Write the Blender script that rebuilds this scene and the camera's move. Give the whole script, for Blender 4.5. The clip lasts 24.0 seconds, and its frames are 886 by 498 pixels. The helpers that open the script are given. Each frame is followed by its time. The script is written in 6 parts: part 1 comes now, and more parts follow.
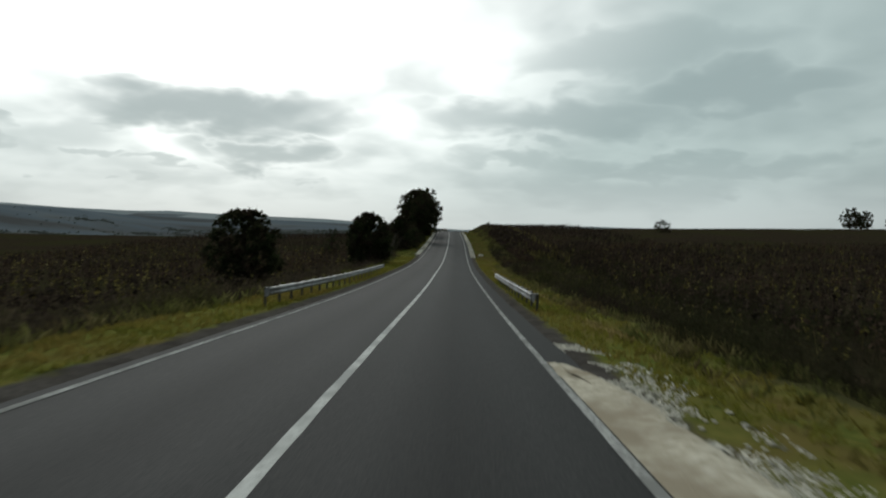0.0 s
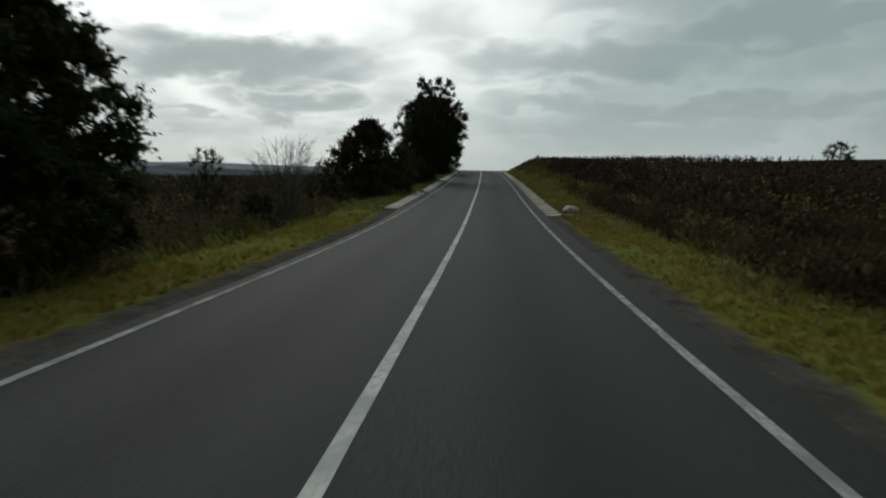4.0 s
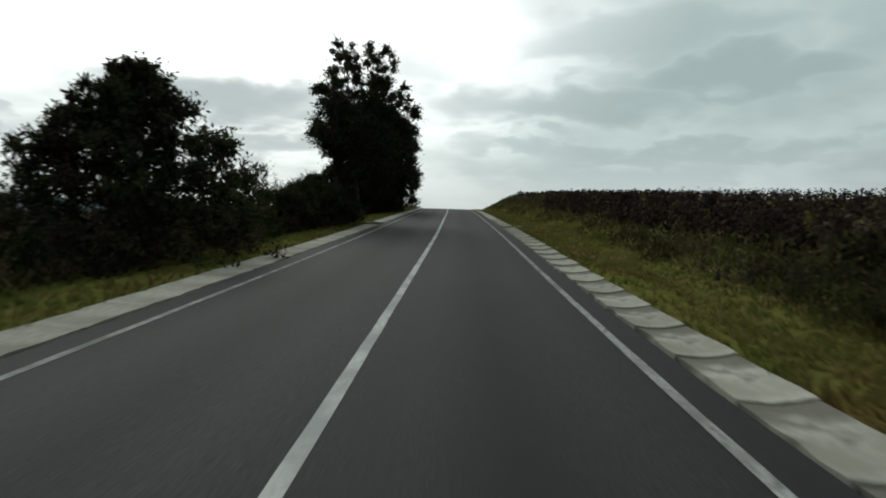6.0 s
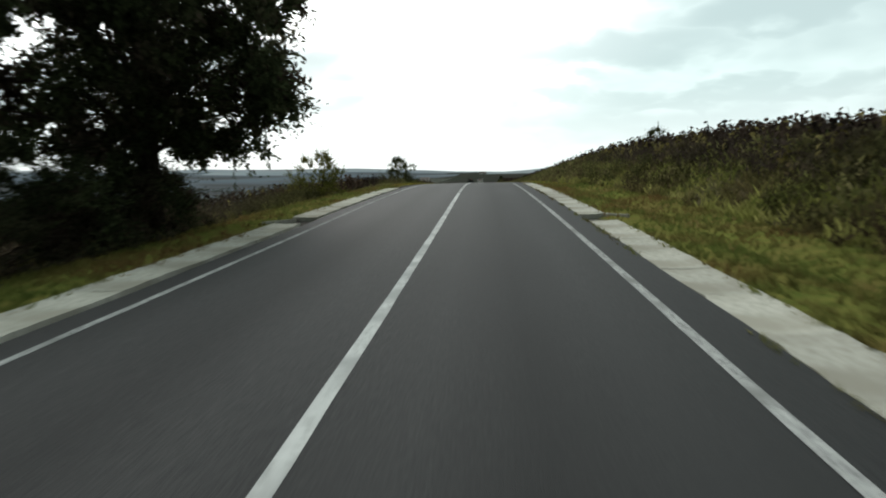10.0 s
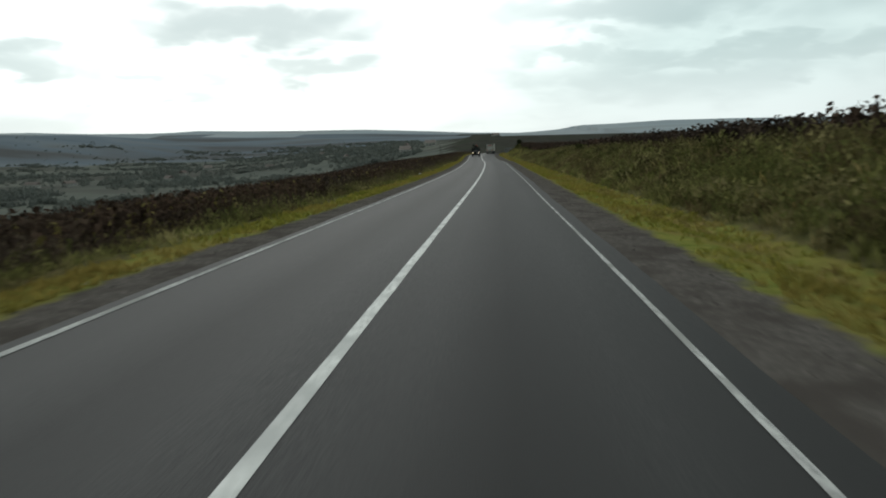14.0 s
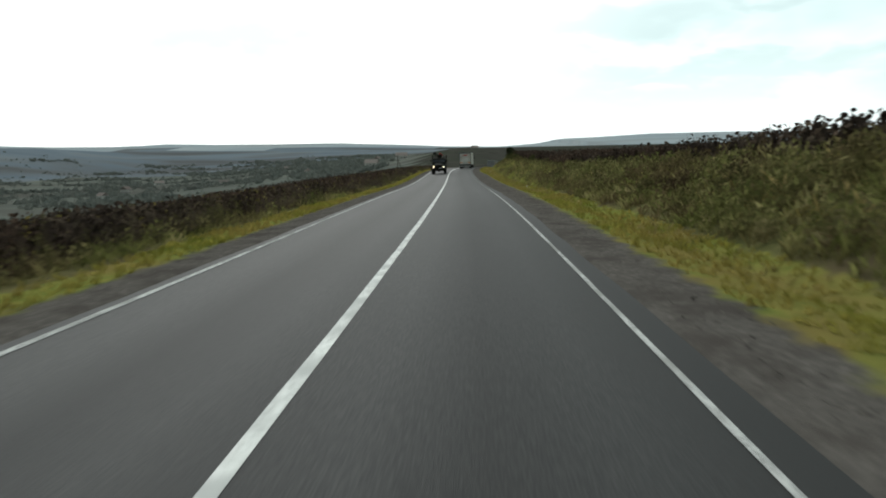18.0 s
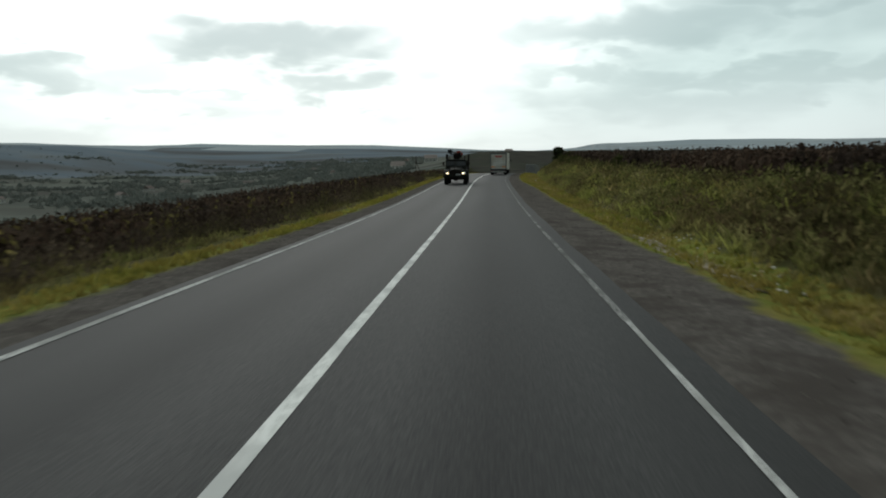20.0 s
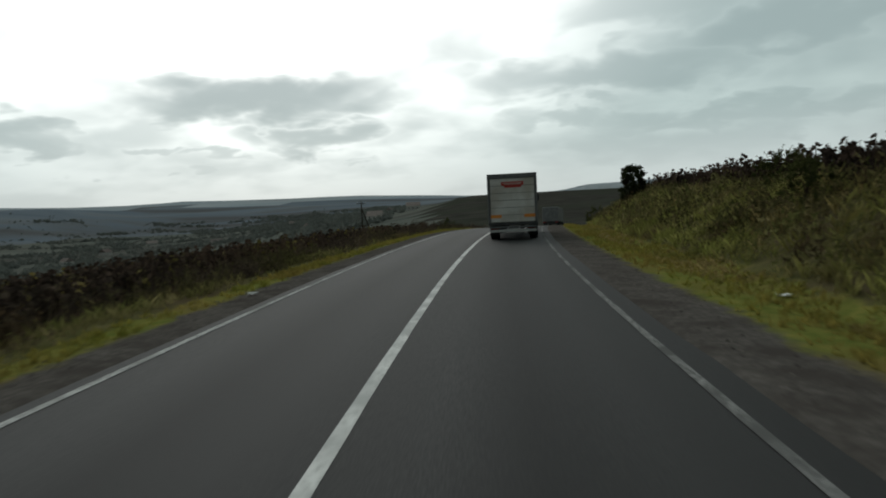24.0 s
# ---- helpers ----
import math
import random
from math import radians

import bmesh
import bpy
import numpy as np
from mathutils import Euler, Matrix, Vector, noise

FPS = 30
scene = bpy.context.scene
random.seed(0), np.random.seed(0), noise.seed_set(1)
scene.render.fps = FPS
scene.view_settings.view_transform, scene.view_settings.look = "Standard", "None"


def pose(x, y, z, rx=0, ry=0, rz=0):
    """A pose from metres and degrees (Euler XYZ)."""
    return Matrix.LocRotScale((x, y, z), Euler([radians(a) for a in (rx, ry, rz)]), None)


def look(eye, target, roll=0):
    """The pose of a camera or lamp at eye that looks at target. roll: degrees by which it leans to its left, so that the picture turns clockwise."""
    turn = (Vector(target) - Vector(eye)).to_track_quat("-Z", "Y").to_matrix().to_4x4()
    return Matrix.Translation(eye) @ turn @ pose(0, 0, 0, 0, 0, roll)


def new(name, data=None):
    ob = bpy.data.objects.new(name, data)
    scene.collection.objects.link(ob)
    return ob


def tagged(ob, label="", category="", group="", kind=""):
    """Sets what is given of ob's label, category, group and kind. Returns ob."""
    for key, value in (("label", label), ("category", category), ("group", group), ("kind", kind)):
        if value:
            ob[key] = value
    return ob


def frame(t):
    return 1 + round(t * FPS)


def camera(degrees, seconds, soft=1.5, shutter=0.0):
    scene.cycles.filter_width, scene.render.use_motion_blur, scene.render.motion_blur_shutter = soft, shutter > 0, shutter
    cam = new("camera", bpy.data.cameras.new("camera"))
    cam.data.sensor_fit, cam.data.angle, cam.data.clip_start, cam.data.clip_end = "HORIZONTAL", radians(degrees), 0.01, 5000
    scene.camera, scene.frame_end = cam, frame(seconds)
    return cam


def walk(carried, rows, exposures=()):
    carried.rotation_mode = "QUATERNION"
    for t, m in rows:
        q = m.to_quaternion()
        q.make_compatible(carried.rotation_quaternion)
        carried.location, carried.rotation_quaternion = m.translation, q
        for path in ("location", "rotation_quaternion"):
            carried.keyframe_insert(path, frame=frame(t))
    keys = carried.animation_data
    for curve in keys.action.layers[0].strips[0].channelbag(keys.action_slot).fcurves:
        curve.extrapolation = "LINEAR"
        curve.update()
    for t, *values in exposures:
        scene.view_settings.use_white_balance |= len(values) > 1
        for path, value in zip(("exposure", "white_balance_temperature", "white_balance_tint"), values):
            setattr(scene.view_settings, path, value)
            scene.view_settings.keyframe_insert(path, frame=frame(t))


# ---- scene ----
# Plan: a two-lane country road over a low crest. s runs along its centre line, lat to the right of it.


# ---- camera ----
cam = camera(70.0, 24.0, soft=1.9, shutter=0.25)
PATH = [
    (0, (1.788, 20.984, 1.432), (1.776, 30.981, 1.183), 2.13),
    (0.5, (1.972, 30.177, 1.068), (2.257, 40.159, 1.595), 4.43),
    (1, (2.040, 39.242, 0.707), (2.453, 49.225, 1.120), 3.66),
    (1.5, (2.151, 48.178, 0.385), (2.596, 58.156, 0.884), 1.97),
    (2.5, (2.231, 65.676, -0.115), (2.372, 75.672, 0.105), 1.93),
    (3.5, (2.284, 82.726, -0.461), (2.169, 92.725, -0.520), 1.89),
    (4, (2.377, 91.252, -0.591), (1.888, 101.181, -1.674), 1.31),
    (4.5, (2.633, 99.803, -0.666), (2.449, 109.650, -2.398), 2.38),
    (5, (2.766, 108.386, -0.664), (2.561, 118.362, -1.331), 0.61),
    (5.5, (2.980, 116.997, -0.571), (3.031, 126.983, -1.094), 0.70),
    (6, (3.242, 125.635, -0.380), (3.195, 135.625, -0.824), 1.73),
    (7, (3.760, 143.482, 0.237), (3.705, 153.480, 0.098), 0.16),
    (8, (4.034, 162.436, 1.008), (3.930, 172.435, 0.950), 0.15),
    (9, (4.289, 182.480, 1.822), (3.596, 192.456, 1.733), 0.43),
    (10, (4.628, 203.367, 2.622), (3.963, 213.281, 1.491), -1.17),
    (10.5, (4.725, 214.039, 3.000), (4.042, 223.957, 1.917), -3.09),
    (11.5, (4.855, 235.827, 3.730), (3.954, 245.693, 2.371), -3.61),
    (12.5, (4.954, 258.080, 4.025), (4.121, 267.890, 2.382), -3.51),
    (13, (5.110, 269.170, 3.993), (4.406, 279.025, 2.546), -2.34),
    (13.5, (5.252, 280.171, 3.808), (4.756, 290.040, 2.339), -2.35),
    (14, (5.118, 291.172, 3.624), (4.247, 300.971, 1.907), -1.30),
    (15, (4.966, 312.934, 3.075), (4.017, 322.722, 1.263), 1.30),
    (16, (5.006, 334.492, 2.525), (3.755, 344.201, 0.480), -1.39),
    (17, (4.945, 355.911, 2.037), (3.620, 365.648, 0.183), -1.77),
    (18, (4.945, 377.177, 1.591), (4.392, 387.047, 0.081), -1.23),
    (19.5, (4.484, 407.781, 1.124), (3.585, 417.634, -0.330), -0.67),
    (20.5, (3.918, 426.851, 0.702), (2.798, 436.687, -0.714), -0.29),
    (21, (3.578, 435.979, 0.471), (2.583, 445.880, -0.521), -1.19),
    (22, (3.017, 453.671, 0.153), (1.920, 463.593, -0.439), -2.80),
    (23, (2.259, 470.763, 0.041), (1.138, 480.675, -0.661), -3.10),
    (24, (1.591, 487.249, 0.016), (0.681, 497.182, -0.703), -2.80),
]
walk(cam, [(t, look(eye, target, roll)) for t, eye, target, roll in PATH],
     exposures=[(0.0, -0.2), (0.5, -1.1), (1.5, -1.1), (3.5, -0.75), (4.0, -0.48), (5.0, 0.4), (6.0, -0.1), (7.0, -0.1), (8.0, -0.1), (9.0, -0.1), (10.0, 0.65), (12.6, 0.3), (14.0, 0.4), (17.0, 0.85), (18.0, 0.88), (20.5, 0.1), (21.0, -0.05), (22.0, -0.2), (23.0, -0.7), (24.0, -0.15)])

# ---- world and sun ----
SUN_AZ, SUN_EL = radians(20), radians(34)   # to the left of +y, above the horizon
SUN_DIR = Vector((-math.sin(SUN_AZ) * math.cos(SUN_EL), math.cos(SUN_AZ) * math.cos(SUN_EL), math.sin(SUN_EL)))


def link(tree, a, b):
    tree.links.new(a, b)


CLOUDS = [(-20.5, 9.6, 10.0, 2.3, 1.0), (-15.5, 6.2, 5.5, 1.5, 0.9), (-30.0, 5.0, 3.2, 0.6, 0.7), (-25.2, 4.4, 3.0, 0.6, 0.7),
          (-39.5, 6.2, 4.5, 1.3, 0.85), (9.5, 10.5, 12.0, 2.0, 0.75), (21.0, 6.0, 12.0, 1.3, 0.65), (25.0, 12.5, 10.0, 1.8, 0.8),
          (8.0, 6.6, 6.0, 1.1, 0.6), (17.0, 16.0, 11.0, 2.2, 0.6), (-22.0, 16.0, 5.0, 1.5, 0.3)]


def sky_world():
    w = bpy.data.worlds.new("overcast_sky")
    w.use_nodes = True
    nt = w.node_tree
    nt.nodes.clear()
    N = nt.nodes.new

    def val(op, a, b=None, c=None, clamp=False):
        n = N("ShaderNodeMath")
        n.operation, n.use_clamp = op, clamp
        for k, v in enumerate((a, b, c)):
            if v is None:
                continue
            if isinstance(v, (int, float)):
                n.inputs[k].default_value = v
            else:
                link(nt, v, n.inputs[k])
        return n.outputs[0]

    co = N("ShaderNodeTexCoord")
    sep = N("ShaderNodeSeparateXYZ")
    link(nt, co.outputs["Generated"], sep.inputs[0])
    x, y, z = sep.outputs
    up = val("ADD", val("MAXIMUM", z, 0.0), 0.26)
    flat = N("ShaderNodeCombineXYZ")
    link(nt, val("DIVIDE", x, up), flat.inputs[0])
    link(nt, val("DIVIDE", y, up), flat.inputs[1])

    def cloud(scale, detail, rough, seed):
        m = N("ShaderNodeMapping")
        m.inputs["Location"].default_value = (seed, seed * 1.7, seed * 0.3)
        link(nt, flat.outputs[0], m.inputs[0])
        n = N("ShaderNodeTexNoise")
        n.inputs["Scale"].default_value, n.inputs["Detail"].default_value = scale, detail
        n.inputs["Roughness"].default_value, n.inputs["Distortion"].default_value = rough, 0.25
        link(nt, m.outputs[0], n.inputs["Vector"])
        return n.outputs[0]

    streak = cloud(1.9, 2.5, 0.45, 3.1)
    small = cloud(5.0, 2.5, 0.45, 7.7)
    mix = val("ADD", val("MULTIPLY", streak, 0.65), val("MULTIPLY", small, 0.35))
    veil = N("ShaderNodeMapRange")
    veil.interpolation_type = "SMOOTHSTEP"
    veil.inputs[1].default_value, veil.inputs[2].default_value = 0.38, 0.68
    veil.inputs[3].default_value, veil.inputs[4].default_value = 0.0, 0.62
    link(nt, mix, veil.inputs[0])
    # bearing and height in degrees, made uneven, and the clouds that stand out: bearing, height, half sizes, weight
    curl = val("SUBTRACT", cloud(3.2, 2.5, 0.45, 1.3), 0.5)
    curl2 = val("SUBTRACT", cloud(4.2, 3.0, 0.5, 5.9), 0.5)
    az = val("ADD", val("MULTIPLY", val("ARCTAN2", x, y), 57.3), val("MULTIPLY", curl, 16.0))
    el = val("ADD", val("MULTIPLY", val("ARCSINE", z), 57.3), val("MULTIPLY", curl2, 7.0))
    cover_ = veil.outputs[0]
    for a0, e0, ha, he, k in CLOUDS:
        u = val("DIVIDE", val("SUBTRACT", az, a0), ha)
        v = val("DIVIDE", val("SUBTRACT", el, e0), he)
        d = val("ADD", val("MULTIPLY", u, u), val("MULTIPLY", v, v))
        m = N("ShaderNodeMapRange")
        m.interpolation_type = "SMOOTHSTEP"
        m.inputs[1].default_value, m.inputs[2].default_value = 2.1, 0.0
        m.inputs[3].default_value, m.inputs[4].default_value = 0.0, k
        link(nt, d, m.inputs[0])
        cover_ = val("MAXIMUM", cover_, m.outputs[0])
    # brighter towards the veiled sun
    dot = N("ShaderNodeVectorMath")
    dot.operation = "DOT_PRODUCT"
    link(nt, co.outputs["Generated"], dot.inputs[0])
    dot.inputs[1].default_value = SUN_DIR
    near = N("ShaderNodeMapRange")
    near.interpolation_type = "SMOOTHSTEP"
    near.inputs[1].default_value, near.inputs[2].default_value = 0.74, 0.99
    link(nt, dot.outputs["Value"], near.inputs[0])
    thin = N("ShaderNodeMix")
    thin.data_type = "RGBA"
    thin.inputs[6].default_value, thin.inputs[7].default_value = (0.58, 0.70, 0.68, 1), (1.83, 1.88, 1.82, 1)
    link(nt, near.outputs[0], thin.inputs[0])
    thick = N("ShaderNodeMix")
    thick.data_type = "RGBA"
    thick.inputs[6].default_value, thick.inputs[7].default_value = (0.335, 0.43, 0.425, 1), (0.54, 0.62, 0.615, 1)
    link(nt, near.outputs[0], thick.inputs[0])
    both = N("ShaderNodeMix")
    both.data_type = "RGBA"
    link(nt, cover_, both.inputs[0])
    link(nt, thin.outputs[2], both.inputs[6])
    link(nt, thick.outputs[2], both.inputs[7])
    # a paler rim near the horizon
    rim = N("ShaderNodeMapRange")
    rim.interpolation_type = "SMOOTHSTEP"
    rim.inputs[1].default_value, rim.inputs[2].default_value = 0.14, 0.0
    link(nt, z, rim.inputs[0])
    low = N("ShaderNodeMix")
    low.data_type = "RGBA"
    link(nt, val("MULTIPLY", rim.outputs[0], 0.65), low.inputs[0])
    link(nt, both.outputs[2], low.inputs[6])
    low.inputs[7].default_value = (0.675, 0.74, 0.755, 1)
    sky = N("ShaderNodeTexSky")
    sky.sky_type, sky.sun_disc = "NISHITA", False
    sky.sun_elevation, sky.sun_rotation = SUN_EL, -SUN_AZ
    dim = N("ShaderNodeMix")
    dim.data_type = "RGBA"
    dim.blend_type = "MULTIPLY"
    dim.inputs[0].default_value = 1.0
    link(nt, sky.outputs[0], dim.inputs[6])
    dim.inputs[7].default_value = (0.08, 0.08, 0.08, 1)
    total = N("ShaderNodeMix")
    total.data_type = "RGBA"
    total.inputs[0].default_value = 0.93
    link(nt, dim.outputs[2], total.inputs[6])
    link(nt, low.outputs[2], total.inputs[7])
    # the half of the sky away from the sun is heavier cloud
    away = N("ShaderNodeMapRange")
    away.interpolation_type = "SMOOTHSTEP"
    away.inputs[1].default_value, away.inputs[2].default_value = 0.15, 0.68
    away.inputs[3].default_value, away.inputs[4].default_value = 0.34, 1.0
    link(nt, dot.outputs["Value"], away.inputs[0])
    bg = N("ShaderNodeBackground")
    link(nt, away.outputs[0], bg.inputs[1])
    link(nt, total.outputs[2], bg.inputs[0])
    out = N("ShaderNodeOutputWorld")
    link(nt, bg.outputs[0], out.inputs[0])
    scene.world = w


sky_world()
sun = new("sun", bpy.data.lights.new("sun", "SUN"))
sun.data.energy, sun.data.angle, sun.data.color = 0.6, radians(20), (1.0, 0.96, 0.9)
sun.matrix_world = look((0, 0, 60), Vector((0, 0, 60)) - SUN_DIR)


# ---- materials ----
def material(name, stops, scale=4.0, detail=5.0, rough=0.9, bump=0.0, bump_scale=40.0, metal=0.0, per="", spread=0.3,
             patch=None, patch_scale=0.3, stretch=(1, 1, 1), spec=0.0, see=0.0, band=False, leafy=0.0, silt=None):
    """A surface of two noises: fine grain through the colour stops, broad patches towards a second colour."""
    m = bpy.data.materials.new(name)
    m.use_nodes = True
    nt = m.node_tree
    N = nt.nodes.new
    b = nt.nodes["Principled BSDF"]
    b.inputs["Roughness"].default_value, b.inputs["Metallic"].default_value = rough, metal
    b.inputs["Specular IOR Level"].default_value = spec
    co = N("ShaderNodeTexCoord")
    mp = N("ShaderNodeMapping")
    mp.inputs["Scale"].default_value = stretch
    link(nt, co.outputs["Object"], mp.inputs[0])
    n = N("ShaderNodeTexNoise")
    n.inputs["Scale"].default_value, n.inputs["Detail"].default_value = scale, detail
    link(nt, mp.outputs[0], n.inputs["Vector"])
    r = N("ShaderNodeValToRGB")
    while len(r.color_ramp.elements) < len(stops):
        r.color_ramp.elements.new(0.5)
    for k, c in enumerate(stops):
        r.color_ramp.elements[k].position = 0.3 + 0.4 * k / max(1, len(stops) - 1)
        r.color_ramp.elements[k].color = (*c, 1)
    link(nt, n.outputs[0], r.inputs[0])
    col = r.outputs[0]
    if patch:
        n2 = N("ShaderNodeTexNoise")
        n2.inputs["Scale"].default_value, n2.inputs["Detail"].default_value = patch_scale, 4.0
        link(nt, mp.outputs[0], n2.inputs["Vector"])
        r2 = N("ShaderNodeValToRGB")
        r2.color_ramp.elements[0].position, r2.color_ramp.elements[1].position = 0.45, 0.62
        link(nt, n2.outputs[0], r2.inputs[0])
        mx = N("ShaderNodeMix")
        mx.data_type = "RGBA"
        link(nt, r2.outputs[0], mx.inputs[0])
        link(nt, col, mx.inputs[6])
        mx.inputs[7].default_value = (*patch, 1)
        col = mx.outputs[2]
    if per:
        if per == "island":
            g = N("ShaderNodeNewGeometry")
            rnd = g.outputs["Random Per Island"]
        else:
            g = N("ShaderNodeObjectInfo")
            rnd = g.outputs["Random"]
        mr = N("ShaderNodeMapRange")
        mr.inputs[3].default_value, mr.inputs[4].default_value = 1 - spread, 1 + spread
        link(nt, rnd, mr.inputs[0])
        hs = N("ShaderNodeHueSaturation")
        link(nt, mr.outputs[0], hs.inputs["Value"])
        link(nt, col, hs.inputs["Color"])
        col = hs.outputs[0]
    if band:
        # oil-darkened strip down the middle of each lane, paler wheel tracks beside it
        at_ = N("ShaderNodeAttribute")
        at_.attribute_name = "across"
        ab = N("ShaderNodeMath")
        ab.operation = "ABSOLUTE"
        link(nt, at_.outputs["Fac"], ab.inputs[0])
        r4 = N("ShaderNodeValToRGB")
        for p_ in (0.5, 0.6, 0.7):
            r4.color_ramp.elements.new(p_)
        for k, (p_, v_) in enumerate([(0.0, 0.95), (0.20, 1.12), (0.43, 0.74), (0.68, 1.1), (0.95, 0.88)]):
            r4.color_ramp.elements[k].position, r4.color_ramp.elements[k].color = p_, (v_, v_, v_, 1)
        dv = N("ShaderNodeMath")
        dv.operation = "DIVIDE"
        link(nt, ab.outputs[0], dv.inputs[0])
        dv.inputs[1].default_value = 4.15
        link(nt, dv.outputs[0], r4.inputs[0])
        mu = N("ShaderNodeMix")
        mu.data_type, mu.blend_type = "RGBA", "MULTIPLY"
        mu.inputs[0].default_value = 1.0
        link(nt, col, mu.inputs[6])
        link(nt, r4.outputs[0], mu.inputs[7])
        col = mu.outputs[2]
    if silt:
        # grit washed into the far end of each slab, with a ragged border
        sp, ad, n5, rg, mx = N("ShaderNodeSeparateXYZ"), N("ShaderNodeMath"), N("ShaderNodeTexNoise"), N("ShaderNodeMapRange"), N("ShaderNodeMix")
        link(nt, co.outputs["Object"], sp.inputs[0])
        n5.inputs["Scale"].default_value, n5.inputs["Detail"].default_value = 2.6, 6.0
        link(nt, co.outputs["Object"], n5.inputs["Vector"])
        ad.operation = "MULTIPLY_ADD"
        link(nt, n5.outputs[0], ad.inputs[0])
        ad.inputs[1].default_value = 2.6
        link(nt, sp.outputs[1], ad.inputs[2])
        rg.interpolation_type = "SMOOTHSTEP"
        rg.inputs[1].default_value, rg.inputs[2].default_value, rg.inputs[4].default_value = 1.15, 2.0, 0.85
        link(nt, ad.outputs[0], rg.inputs[0])
        mx.data_type = "RGBA"
        link(nt, rg.outputs[0], mx.inputs[0])
        link(nt, col, mx.inputs[6])
        mx.inputs[7].default_value = (*silt, 1)
        col = mx.outputs[2]
    link(nt, col, b.inputs["Base Color"])
    if bump:
        n3 = N("ShaderNodeTexNoise")
        n3.inputs["Scale"].default_value, n3.inputs["Detail"].default_value = bump_scale, 4.0
        link(nt, mp.outputs[0], n3.inputs["Vector"])
        bp = N("ShaderNodeBump")
        bp.inputs["Strength"].default_value, bp.inputs["Distance"].default_value = bump, 0.02
        link(nt, n3.outputs[0], bp.inputs["Height"])
        link(nt, bp.outputs[0], b.inputs["Normal"])
    if see:
        b.inputs["Transmission Weight"].default_value = see
    if leafy:
        # thin leaves let part of the light through
        tr, sm = N("ShaderNodeBsdfTranslucent"), N("ShaderNodeMixShader")
        link(nt, col, tr.inputs[0])
        sm.inputs[0].default_value = leafy
        link(nt, b.outputs[0], sm.inputs[1])
        link(nt, tr.outputs[0], sm.inputs[2])
        link(nt, sm.outputs[0], nt.nodes["Material Output"].inputs[0])
    return m


def glow(name, colour, strength):
    m = bpy.data.materials.new(name)
    m.use_nodes = True
    b = m.node_tree.nodes["Principled BSDF"]
    b.inputs["Base Color"].default_value = (*colour, 1)
    b.inputs["Emission Color"].default_value = (*colour, 1)
    b.inputs["Emission Strength"].default_value = strength
    return m


M_ASPHALT = material("asphalt", [(0.030, 0.030, 0.031), (0.043, 0.042, 0.042), (0.060, 0.058, 0.057)], 55, 6, 0.85, 0.5, 160,
                     patch=(0.038, 0.037, 0.037), patch_scale=0.35, stretch=(1, 0.12, 1), spec=0.25, band=True)
M_PAINT = material("road_paint", [(0.34, 0.34, 0.33), (0.62, 0.62, 0.60), (0.70, 0.70, 0.68)], 14, 8, 0.7, 0.3, 90, patch=(0.42, 0.42, 0.41), patch_scale=1.3)
M_WORN = material("worn_road_paint", [(0.09, 0.09, 0.09), (0.38, 0.38, 0.37), (0.55, 0.55, 0.53)], 16, 9, 0.75, 0.3, 90, patch=(0.24, 0.24, 0.23), patch_scale=1.1)
M_LITTER = material("crumpled_plastic", [(0.55, 0.55, 0.54), (0.70, 0.70, 0.69)], 12, 4, 0.5, 0.3, 30)
M_FAINT = material("faint_road_paint", [(0.055, 0.054, 0.053), (0.17, 0.17, 0.165), (0.34, 0.34, 0.33)], 18, 9, 0.8, 0.3, 90, patch=(0.10, 0.10, 0.097), patch_scale=1.0)
M_CONCRETE = material("gutter_concrete", [(0.34, 0.325, 0.275), (0.44, 0.425, 0.37), (0.52, 0.50, 0.44)], 9, 9, 0.9, 0.3, 60, per="object", spread=0.14, patch=(0.33, 0.31, 0.26), patch_scale=0.9)

M_SILTED = material("silted_gutter_concrete", [(0.36, 0.345, 0.29), (0.47, 0.455, 0.395), (0.55, 0.53, 0.47)], 9, 9, 0.9, 0.3, 60, per="object", spread=0.12, patch=(0.36, 0.34, 0.285), patch_scale=0.9, silt=(0.17, 0.16, 0.135))


